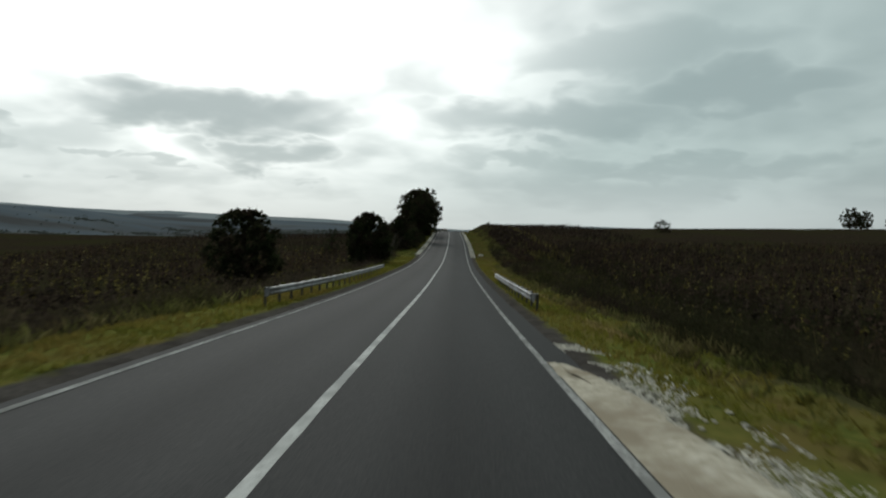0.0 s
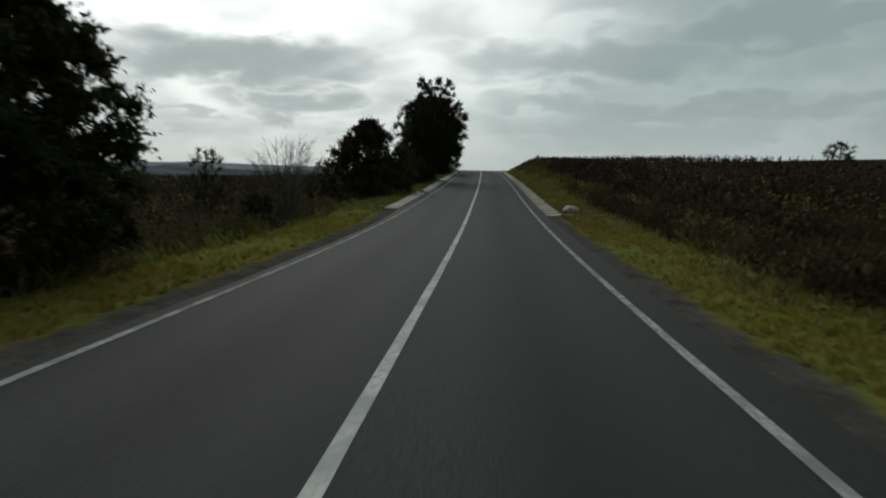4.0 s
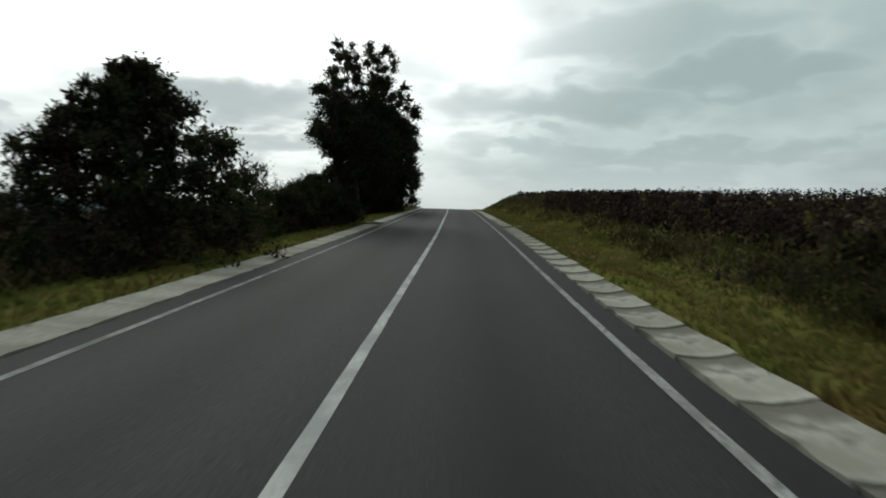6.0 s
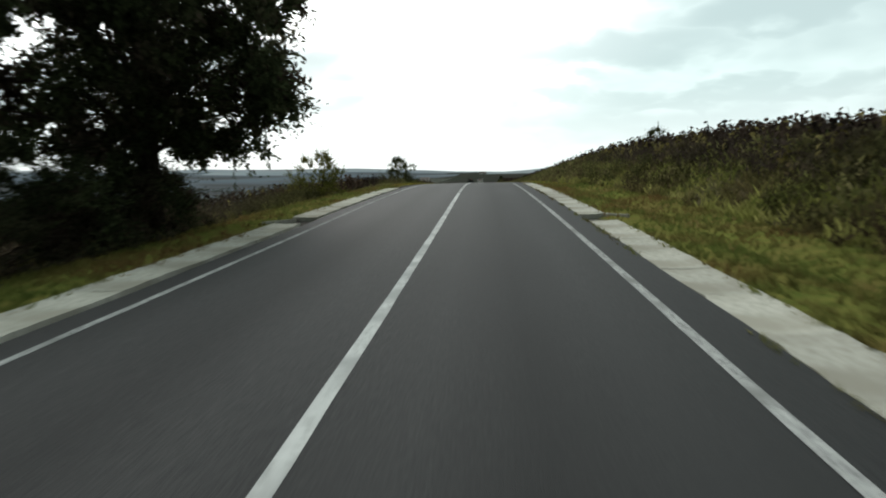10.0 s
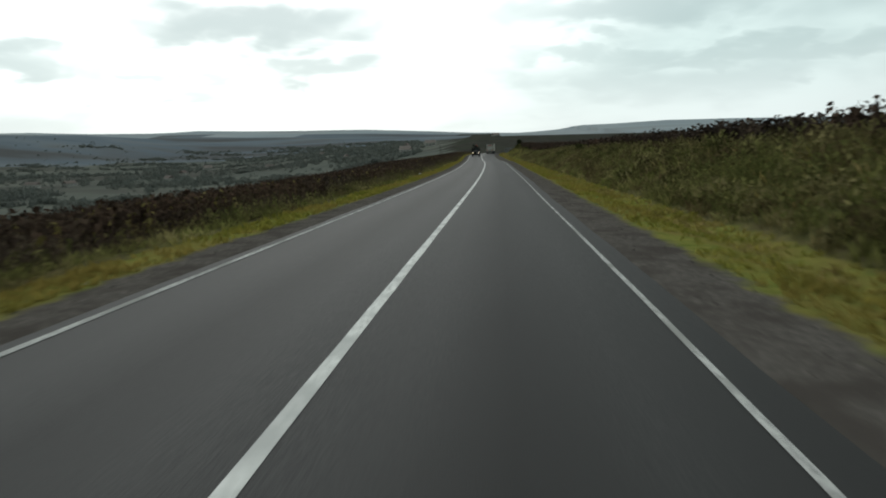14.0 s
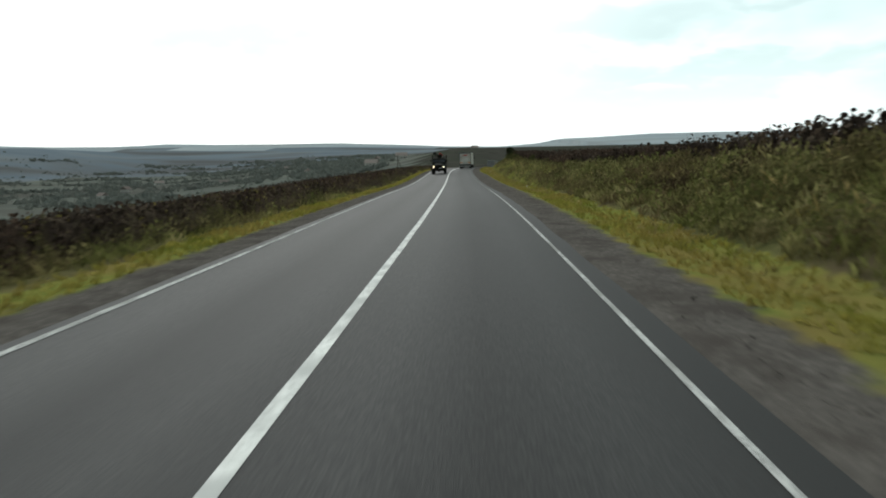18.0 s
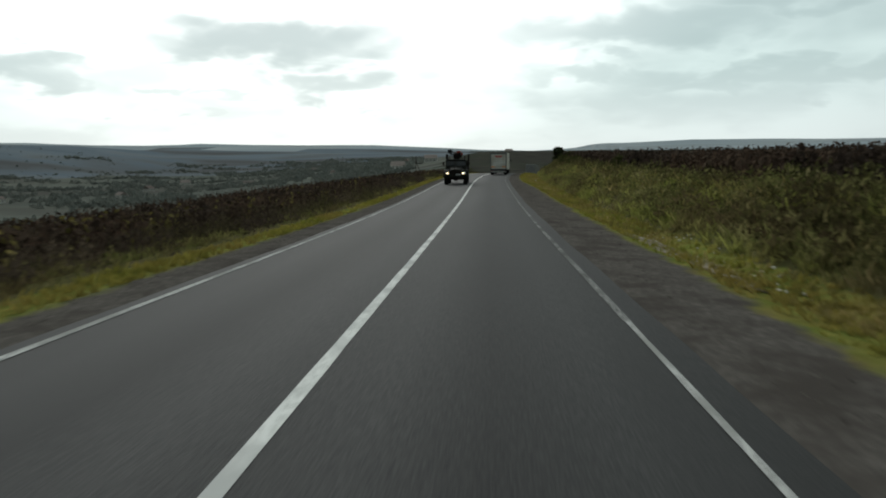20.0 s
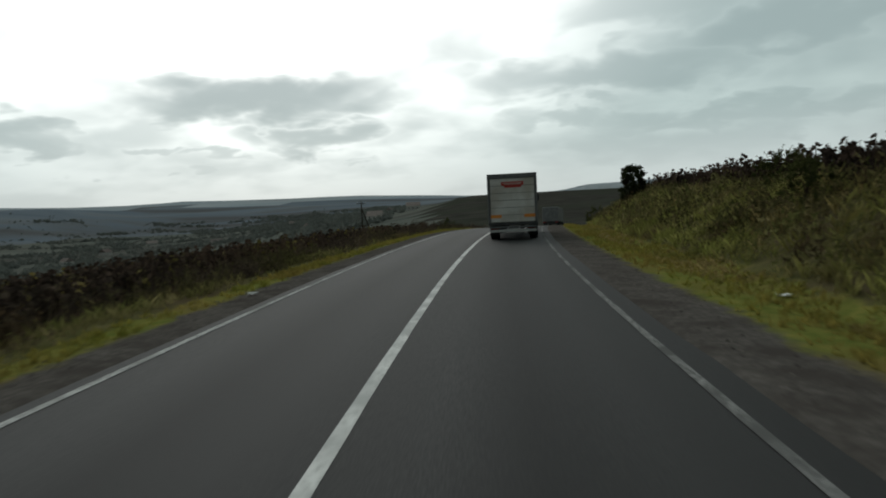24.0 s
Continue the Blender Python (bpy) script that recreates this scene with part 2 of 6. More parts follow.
def layered(name, base, layers, rough=0.95):
    """Ground of several covers that run into one another along ragged borders; each layer: stops, patch, scale, attribute, raggedness."""
    m = bpy.data.materials.new(name)
    m.use_nodes = True
    nt = m.node_tree
    N = nt.nodes.new
    b = nt.nodes["Principled BSDF"]
    b.inputs["Roughness"].default_value, b.inputs["Specular IOR Level"].default_value = rough, 0.0
    co = N("ShaderNodeTexCoord")

    def noise(scale, detail=6.0):
        n = N("ShaderNodeTexNoise")
        n.inputs["Scale"].default_value, n.inputs["Detail"].default_value = scale, detail
        n.inputs["Roughness"].default_value = 0.62
        link(nt, co.outputs["Object"], n.inputs["Vector"])
        return n.outputs[0]

    def blend(fac, a, c):
        x = N("ShaderNodeMix")
        x.data_type = "RGBA"
        link(nt, fac, x.inputs[0])
        link(nt, a, x.inputs[6])
        if isinstance(c, tuple):
            x.inputs[7].default_value = (*c, 1)
        else:
            link(nt, c, x.inputs[7])
        return x.outputs[2]

    def cover(stops, patch, scale):
        r = N("ShaderNodeValToRGB")
        r.color_ramp.elements.new(0.5)
        for k, c in enumerate(stops):
            r.color_ramp.elements[k].position, r.color_ramp.elements[k].color = 0.3 + 0.2 * k, (*c, 1)
        link(nt, noise(scale, 8.0), r.inputs[0])
        q = N("ShaderNodeMapRange")
        q.inputs[1].default_value, q.inputs[2].default_value = 0.45, 0.63
        link(nt, noise(scale * 0.12), q.inputs[0])
        return blend(q.outputs[0], r.outputs[0], patch)

    col = cover(*base)
    for stops, patch, scale, key, ragged in layers:
        at_ = N("ShaderNodeAttribute")
        at_.attribute_name = key
        mu = N("ShaderNodeMath")
        mu.operation = "MULTIPLY_ADD"
        link(nt, noise(1.3, 8.0), mu.inputs[0])
        mu.inputs[1].default_value = 4 * ragged
        link(nt, at_.outputs["Fac"], mu.inputs[2])
        q = N("ShaderNodeMapRange")
        q.interpolation_type = "SMOOTHSTEP"
        q.inputs[1].default_value, q.inputs[2].default_value = 2 * ragged - 0.22, 2 * ragged + 0.22
        link(nt, mu.outputs[0], q.inputs[0])
        col = blend(q.outputs[0], col, cover(stops, patch, scale))
    link(nt, col, b.inputs["Base Color"])
    bp = N("ShaderNodeBump")
    bp.inputs["Strength"].default_value, bp.inputs["Distance"].default_value = 0.9, 0.03
    link(nt, noise(26.0), bp.inputs["Height"])
    link(nt, bp.outputs[0], b.inputs["Normal"])
    return m


SOIL = [(0.026, 0.018, 0.013), (0.048, 0.034, 0.024), (0.080, 0.057, 0.036)]
M_NEAR = layered("roadside_ground", ([(0.060, 0.054, 0.050), (0.086, 0.078, 0.071), (0.130, 0.118, 0.106)], (0.060, 0.053, 0.048), 9.0),
                 [([(0.082, 0.104, 0.024), (0.134, 0.144, 0.036), (0.196, 0.176, 0.050)], (0.150, 0.122, 0.040), 3.0, "in_verge", 0.30),
                  ([(0.048, 0.052, 0.020), (0.085, 0.082, 0.034), (0.140, 0.120, 0.056)], (0.080, 0.064, 0.036), 1.6, "in_bank", 0.45),
                  (SOIL, (0.050, 0.044, 0.022), 2.0, "in_field", 0.5)])
M_DIRT = material("shoulder_gravel_stone", [(0.060, 0.053, 0.047), (0.100, 0.090, 0.080)], 9, 6, 0.95, 0.5, 30, per="island", spread=0.5)
M_SOIL = material("field_soil", [(0.017, 0.013, 0.010), (0.032, 0.025, 0.017), (0.056, 0.043, 0.027)], 2.0, 8, 0.95, 0.9, 14, patch=(0.034, 0.032, 0.015), patch_scale=0.05)
M_PLOUGH = material("dark_ploughed_field", [(0.028, 0.027, 0.024), (0.042, 0.041, 0.036), (0.064, 0.061, 0.050)], 0.08, 8, 0.95, patch=(0.040, 0.044, 0.034), patch_scale=0.012, stretch=(1, 3, 1))

# meadow and field patches, greyed and lightened with haze painted into the colour
M_VALLEY = material("hazy_valley_meadow", [(0.078, 0.086, 0.078), (0.102, 0.109, 0.096), (0.132, 0.136, 0.116)], 0.016, 9, 0.95, patch=(0.072, 0.071, 0.064), patch_scale=0.006, stretch=(0.5, 1.8, 1))
# pale blue-grey: the haze of distance is mixed into the hills' colour
M_HILL = material("hazy_far_hill_cover", [(0.200, 0.236, 0.258), (0.240, 0.276, 0.294), (0.300, 0.322, 0.324)], 0.0045, 8, 0.95, patch=(0.220, 0.242, 0.252), patch_scale=0.003, stretch=(0.6, 1.4, 1))
# field tones turned bluer and paler, so the colour carries the air's haze
M_RIDGE = material("hazy_ridge_fields", [(0.098, 0.120, 0.142), (0.124, 0.146, 0.166), (0.158, 0.174, 0.182)], 0.008, 8, 0.95, patch=(0.084, 0.086, 0.088), patch_scale=0.004, stretch=(0.5, 1.6, 1))
M_SAND = material("limestone_chips", [(0.38, 0.335, 0.26), (0.53, 0.48, 0.385), (0.68, 0.64, 0.55)], 7, 8, 0.95, 0.9, 25, patch=(0.34, 0.29, 0.22), patch_scale=0.9)
M_TRACKWAY = material("trodden_gravel", [(0.13, 0.115, 0.09), (0.20, 0.175, 0.135), (0.32, 0.28, 0.22)], 7, 8, 0.95, 0.9, 25, patch=(0.12, 0.11, 0.075), patch_scale=0.9)
M_CHALK = material("white_limestone_bits", [(0.42, 0.39, 0.33), (0.62, 0.59, 0.52)], 9, 5, 0.9, 0.5, 30, per="island", spread=0.4)
M_STONE = material("pale_stone", [(0.40, 0.37, 0.31), (0.58, 0.55, 0.48)], 6, 6, 0.9, 0.6, 20, per="object", spread=0.25)
M_ZINC = material("galvanised_steel", [(0.30, 0.31, 0.32), (0.44, 0.45, 0.46)], 8, 5, 0.5, 0.15, 60, metal=0.6, patch=(0.24, 0.23, 0.22), patch_scale=1.2)
M_POST = material("weathered_steel", [(0.08, 0.075, 0.07), (0.15, 0.14, 0.13)], 12, 6, 0.7, 0.3, 50, metal=0.3)
M_BARK = material("bark", [(0.030, 0.024, 0.018), (0.062, 0.050, 0.040)], 9, 8, 0.95, 0.9, 25, stretch=(1, 1, 0.25))
M_LEAF = material("dark_leaves", [(0.034, 0.042, 0.022), (0.066, 0.078, 0.036)], 1.2, 3, 0.7, per="island", spread=0.55, patch=(0.062, 0.046, 0.034), patch_scale=0.5, leafy=0.35)
M_LEAF_B = material("olive_leaves", [(0.040, 0.048, 0.018), (0.082, 0.088, 0.032)], 1.2, 3, 0.7, per="island", spread=0.45, leafy=0.35)
M_LEAF_Y = material("yellowing_leaves", [(0.075, 0.085, 0.020), (0.15, 0.14, 0.035)], 1.2, 3, 0.65, per="island", spread=0.4, leafy=0.4)
M_BRUSH = material("olive_brush", [(0.064, 0.075, 0.024), (0.128, 0.130, 0.046), (0.245, 0.212, 0.104)], 0.6, 5, 0.85, per="island", spread=0.35, patch=(0.090, 0.070, 0.036), patch_scale=0.32, leafy=0.5)
M_SCRUB = material("dark_scrub", [(0.050, 0.052, 0.020), (0.085, 0.080, 0.034)], 0.8, 5, 0.85, per="island", spread=0.4, patch=(0.070, 0.050, 0.030), patch_scale=0.1, leafy=0.35)
# leaf colour greyed and raised: painted haze, and to offset the crowns' self-shading
M_WOODS = material("hazy_valley_trees", [(0.118, 0.132, 0.122), (0.158, 0.170, 0.150)], 0.03, 4, 0.9, per="island", spread=0.15, leafy=0.3)
M_MURK = material("dark_olive_weeds", [(0.022, 0.024, 0.012), (0.044, 0.044, 0.022), (0.080, 0.070, 0.036)], 0.4, 6, 0.9, per="island", spread=0.4, patch=(0.040, 0.030, 0.024), patch_scale=0.1, leafy=0.3)
M_TWIG = material("bare_twigs", [(0.10, 0.085, 0.07), (0.17, 0.15, 0.13)], 5, 4, 0.9)
M_GRASS = material("short_grass", [(0.118, 0.136, 0.024), (0.208, 0.200, 0.040), (0.300, 0.250, 0.062)], 0.9, 6, 0.8, per="island", spread=0.22, patch=(0.235, 0.185, 0.052), patch_scale=0.25, leafy=0.45)
M_TALL = material("tall_grass", [(0.080, 0.096, 0.026), (0.160, 0.166, 0.054), (0.300, 0.262, 0.120)], 0.55, 6, 0.85, per="island", spread=0.32, patch=(0.118, 0.092, 0.046), patch_scale=0.3, leafy=0.5)
M_LUSH = material("lush_bank_grass", [(0.150, 0.172, 0.042), (0.245, 0.250, 0.070), (0.345, 0.315, 0.120)], 0.45, 6, 0.85, per="island", spread=0.25, patch=(0.135, 0.112, 0.048), patch_scale=0.35, leafy=0.5)
M_WEED = material("dry_weeds", [(0.038, 0.029, 0.024), (0.070, 0.054, 0.042), (0.12, 0.094, 0.064)], 0.4, 6, 0.9, per="island", spread=0.45, patch=(0.075, 0.070, 0.030), patch_scale=0.12, leafy=0.35)
M_SUNFL = material("withered_sunflower", [(0.022, 0.017, 0.014), (0.045, 0.034, 0.028), (0.105, 0.080, 0.058)], 0.6, 5, 0.9, per="island", spread=0.6, patch=(0.074, 0.050, 0.036), patch_scale=0.09, leafy=0.3)
M_SUNFL_Y = material("yellowed_sunflower", [(0.075, 0.065, 0.022), (0.150, 0.125, 0.040), (0.26, 0.22, 0.10)], 0.6, 5, 0.9, per="island", spread=0.5, leafy=0.4)
M_GREEN = material("green_verge_grass", [(0.084, 0.112, 0.028), (0.138, 0.160, 0.043), (0.205, 0.196, 0.062)], 0.9, 6, 0.8, per="island", spread=0.2, patch=(0.165, 0.112, 0.044), patch_scale=0.25, leafy=0.45)
M_DRY = material("dry_tan_grass", [(0.16, 0.13, 0.045), (0.27, 0.21, 0.085), (0.38, 0.30, 0.14)], 0.7, 6, 0.85, per="island", spread=0.3, patch=(0.15, 0.14, 0.04), patch_scale=0.3, leafy=0.45)

# ---- plan of the road ----
KH = [-0.44, -0.42, -0.37, 0.31, -0.36, -0.1, 0.26, -0.23, 0.65, -0.17, 0.32, 0.59, -0.23, -0.35, 0.03, 0.25, -0.09,
      0.42, 0.23, 0.11, 0.81, 0.43, -0.22, 0.1, -0.57, -2.01, -1.8, -2.0, -2.4, -2.6, -2.6, -2.6, -2.0]
KV = [-1.33, -0.59, 0.53, 0.58, 0.28, 1.1, 1.39, 0.36, -0.03, -0.08, -0.24, 0.06, -1.24, -1.25, -0.3, -0.48, 0.32,
      0.03, 0.05, 0.49, -0.32, -0.53, 0.74, 0.65, -0.02, -0.09, -0.3, -1.2, -1.2, -0.3, 0.2, 0.4, 0.4]
KNOT = np.arange(0, 641, 20.0)
_s = np.arange(0, 661, 1.0)
_th = np.cumsum(np.interp(_s, KNOT, KH) * 1e-3)
_g = -0.0175 + np.cumsum(np.interp(_s, KNOT, KV) * 1e-3)
_back, _on = np.arange(-160.0, 0), np.arange(661.0, 1400)
RS = np.r_[_back, _s, _on]
RTH = np.r_[0 * _back, _th, 0 * _on + _th[-1]]
RX = np.r_[0 * _back, np.cumsum(-np.sin(_th)), np.cumsum(-np.sin(_th))[-1] + np.cumsum(0 * _on - math.sin(_th[-1]))]
RY = np.r_[_back + 1, np.cumsum(np.cos(_th)), np.cumsum(np.cos(_th))[-1] + np.cumsum(0 * _on + math.cos(_th[-1]))]
RZ = np.r_[-0.0175 * _back, np.cumsum(_g), np.cumsum(_g)[-1] + np.cumsum(-0.008 + 0 * _on)]
LANE, EDGE = 3.65, 4.35


def rim(s, side=1):
    """Half width of the asphalt; on the left it ends just past the edge line, but for the stretch with gutters."""
    mid = ease(s, 118, 128) * (1 - ease(s, 252, 264))
    right = EDGE - 0.13 * ease(s, 118, 128) + 0.18 * ease(s, 186, 212) - 0.31 * ease(s, 252, 264)
    return np.where(np.asarray(side) > 0, right, 3.96 + 0.26 * mid)


def at(curve, s):
    return np.interp(s, RS, curve)


def ease(x, a, b):
    t = np.clip((np.asarray(x, float) - a) / (b - a), 0, 1)
    return t * t * (3 - 2 * t)


def wave(x, y, size, seed=0.0):
    """Soft, smooth, uneven swell between -1 and 1."""
    a, b = np.asarray(x) / size, np.asarray(y) / size
    return (np.sin(a * 1.0 + 1.3 * np.sin(b * 0.7 + seed) + seed) + np.sin(b * 1.1 + 1.7 * np.sin(a * 0.6 - seed)) + np.sin((a + b) * 1.9 + 2 * seed) * 0.6) / 2.6


BANK_S = [0, 60, 105, 140, 170, 210, 260, 300, 380, 430, 460, 500, 545, 590, 640]
BANK_H = [-1.5, -1.5, -0.5, 0.55, 1.35, 1.7, 1.85, 2.0, 2.0, 1.3, 1.5, 2.0, 2.4, 1.6, 0.5]


HILL_AT = [-180, -90, -45, -38, -34, -31, -29.5, -26, -19, -11, -6, -2, 2.5, 4, 8, 15, 30, 90, 180]
HILL_TOP = [40, 56, 58, 60, 52, 43, 44, 57, 50, 49, 38, 24, 20, 24, 41, 51, 46, 44, 40]


def ground_z(s, lat):
    """Height of the land by place along the road and distance to its right."""
    s, lat = np.asarray(s, float), np.asarray(lat, float)
    base = at(RZ, s)
    a = np.abs(lat)
    rough = 0.05 * wave(s, lat, 1.1, 0.4) * ease(a, 4.6, 7) + 0.12 * wave(s, lat, 3.7, 1.9) * ease(a, 7, 12)
    # right: verge, shallow ditch, bank, field that climbs slowly
    hb = np.interp(s, BANK_S, BANK_H)
    foot = 7.6 + 1.6 * ease(s, 110, 135) * (1 - ease(s, 235, 262)) + 0.4 * ease(s, 240, 265)
    right = -0.03 * np.clip(a - 4.2, 0, 3.3) - 0.22 * ease(a, 6.3, 7.4) * (1 - ease(a, 7.4, 9)) + (hb + 0.1) * ease(a, foot, 13.5)
    right = right + 0.16 * wave(s, a, 0.62, 0.6) * ease(a, foot, foot + 1.2) * (1 - ease(a, 13, 15))
    right = right + (0.035 - 0.027 * ease(s, 450, 540)) * np.clip(a - 13.5, 0, 220) - 0.02 * np.clip(a - 500, 0, 900)
    # left: verge, then land that falls away; beyond the crest a valley
    early = -0.03 * np.clip(a - 4.2, 0, 2.8) - 1.3 * ease(a, 6.5, 13) - 0.022 * np.clip(a - 13, 0, 400) - 0.03 * np.clip(a - 200, 0, 300)
    late = -0.03 * np.clip(a - 4.2, 0, 3.3) - 0.5 * ease(a, 6.8, 9.5) - 0.10 * np.clip(a - 9.5, 0, 28) - 0.16 * np.clip(a - 37, 0, 220)
    k = ease(s, 200, 262)
    left = early * (1 - k) + late * k
    side = np.where(lat > 0, right, left)
    inside = a < rim(s, lat)
    near = base - 0.09 * inside + np.where(inside, 0, side + rough)
    # bed of the gutters
    near = near - 0.16 * ease(a, 4.2, 4.3) * (1 - ease(a, 4.95, 5.25)) * ease(s, 124, 127) * (1 - ease(s, 246, 255)) * (~inside)
    # valley floor and the hills all round it
    far_left = -42 + 6 * wave(s, lat, 190, 0.3) 
    far_right = 8 + 8 * wave(s, lat, 300, 1.0)
    far = np.where(lat > 0, far_right, far_left)
    z = near * (1 - ease(a, 160, 420)) + far * ease(a, 160, 420)
    # ahead, past the bend: a dip, then fields that rise to hills
    x, y = lat + at(RX, s), np.where(s > RS[-1], RY[-1] + s - RS[-1], at(RY, s)) - 450
    dist, bearing = np.hypot(x, y), np.degrees(np.arctan2(x, y))
    q = s - 560
    ahead = -9 + 14 * ease(q, 110, 430) * ease(bearing, -9, 0) - 30 * ease(-bearing, 7, 26)
    cover = ease(q, 60, 240) * np.where(lat < 0, 1, ease(q, 60, 240))
    z = z * (1 - cover) + ahead * cover
    behind = ease(-s, 60, 900)
    z = z * (1 - behind) + (3 + 10 * wave(s, lat, 500, 4.0)) * behind
    # ranges of hills round the horizon, by their bearing from the bend
    ring = np.interp(bearing, HILL_AT, HILL_TOP) + 2.0 * wave(x, y, 130, 0.9) + 1.2 * wave(x, y, 47, 2.9)
    ring = 1.08 * ring
    w = ease(dist, np.where(lat < 0, 1300, 900), np.where(lat < 0, 2900, 2600))
    z = z * (1 - w) + ring * w
    # a nearer dark ridge across the valley
    ridge = np.interp(bearing, [-180, -100, -60, -45, -38, -34, -31, -28, -24, 180], [-60, -60, -15, 38, 46, 40, 27, -8, -60, -60])
    ridge = ridge + 1.5 * wave(x, y, 90, 3.3) - 90 * ((dist - 2200) / 700) ** 2
    return np.maximum(z, ridge)


def station(x, y):
    """Place along the road and distance to the right for a point of the plan."""
    s = np.interp(y, RY, RS)
    s = np.where(np.asarray(y) > RY[-1], RS[-1] + (np.asarray(y) - RY[-1]), s)
    return s, (np.asarray(x) - at(RX, s)) * np.cos(at(RTH, s))


def land(x, y):
    return ground_z(*station(x, y))


def spot(s, lat, dz=0.0):
    """A point of the land beside the road."""
    x = at(RX, s) + np.cos(at(RTH, s)) * lat
    y = at(RY, s) + np.sin(at(RTH, s)) * lat
    return Vector((float(x), float(y), float(land(x, y)) + dz))


def on_road(s, lat, dz=0.0):
    return Vector((float(at(RX, s) + np.cos(at(RTH, s)) * lat), float(at(RY, s) + np.sin(at(RTH, s)) * lat), float(at(RZ, s)) + dz))


def heading(s):
    return math.degrees(float(at(RTH, s)))


# ---- mesh helpers ----
def raw_mesh(name, V, F, mats, index=None, smooth=False):
    V, F = np.asarray(V, np.float32), np.asarray(F, np.int32)
    me = bpy.data.meshes.new(name)
    me.vertices.add(len(V))
    me.vertices.foreach_set("co", V.ravel())
    me.loops.add(F.size)
    me.loops.foreach_set("vertex_index", F.ravel())
    me.polygons.add(len(F))
    me.polygons.foreach_set("loop_start", np.arange(0, F.size, F.shape[1], dtype=np.int32))
    if index is not None:
        me.polygons.foreach_set("material_index", np.asarray(index, np.int32))
    if smooth:
        me.polygons.foreach_set("use_smooth", np.ones(len(F), bool))
    for m in mats if isinstance(mats, (list, tuple)) else [mats]:
        me.materials.append(m)
    me.update(calc_edges=True)
    return me


def part(name, bm, mat, parent=None, label="", m=None, smooth=False):
    me = bpy.data.meshes.new(name)
    bm.normal_update()
    bm.to_mesh(me)
    bm.free()
    for f in me.polygons:
        f.use_smooth = smooth
    me.materials.append(mat)
    ob = new(name, me)
    ob.parent = parent
    if m is not None:
        ob.matrix_basis = m
    if label:
        ob["label"] = label
    return ob


def shared(name, me, parent, m):
    ob = new(name, me)
    ob.parent = parent
    ob.matrix_basis = m
    return ob


def box(bm, size, at_=(0, 0, 0), turn=None, bevel=0.0):
    vs = bmesh.ops.create_cube(bm, size=1)["verts"]
    bmesh.ops.scale(bm, vec=size, verts=vs)
    if bevel:
        es = list({e for v in vs for e in v.link_edges})
        vs = list({v for f in bmesh.ops.bevel(bm, geom=es, offset=bevel, segments=1, affect="EDGES")["faces"] for v in f.verts} | {v for v in vs if v.is_valid})
    if turn is not None:
        bmesh.ops.rotate(bm, matrix=turn, verts=vs)
    bmesh.ops.translate(bm, vec=at_, verts=vs)
    return vs


def tube(bm, a, b, r1, r2, n=6, caps=True):
    a, b = Vector(a), Vector(b)
    vs = bmesh.ops.create_cone(bm, cap_ends=caps, segments=n, radius1=r1, radius2=r2, depth=(b - a).length)["verts"]
    q = Vector((0, 0, 1)).rotation_difference(b - a).to_matrix()
    bmesh.ops.rotate(bm, matrix=q, verts=vs)
    bmesh.ops.translate(bm, vec=(a + b) / 2, verts=vs)
    return vs


def chain(bm, pts, r, n=6):
    for a, b in zip(pts, pts[1:]):
        tube(bm, a, b, r, r, n)


def ribbon(name, s0, s1, lat0, lat1, dz, mat, step=2.0, wobble=0.0, seed=0):
    """A strip laid along the road."""
    n = max(2, int((s1 - s0) / step) + 1)
    S = np.linspace(s0, s1, n)
    rng = np.random.RandomState(seed)
    V = []
    for side in (lat0, lat1):
        la = side + wobble * rng.uniform(-1, 1, n)
        V.append(np.stack([at(RX, S) + np.cos(at(RTH, S)) * la, at(RY, S) + np.sin(at(RTH, S)) * la, at(RZ, S) + dz], -1))
    V = np.concatenate(V)
    k = np.arange(n - 1)
    return new(name, raw_mesh(name, V, np.stack([k, k + n, k + n + 1, k + 1], -1), mat))


# ---- ground ----
def spread_steps(near, fine, far, grow):
    out, step = list(np.arange(0, near + 1e-6, fine)), fine
    while out[-1] < far:
        step *= grow
        out.append(out[-1] + step)
    return np.array(out)


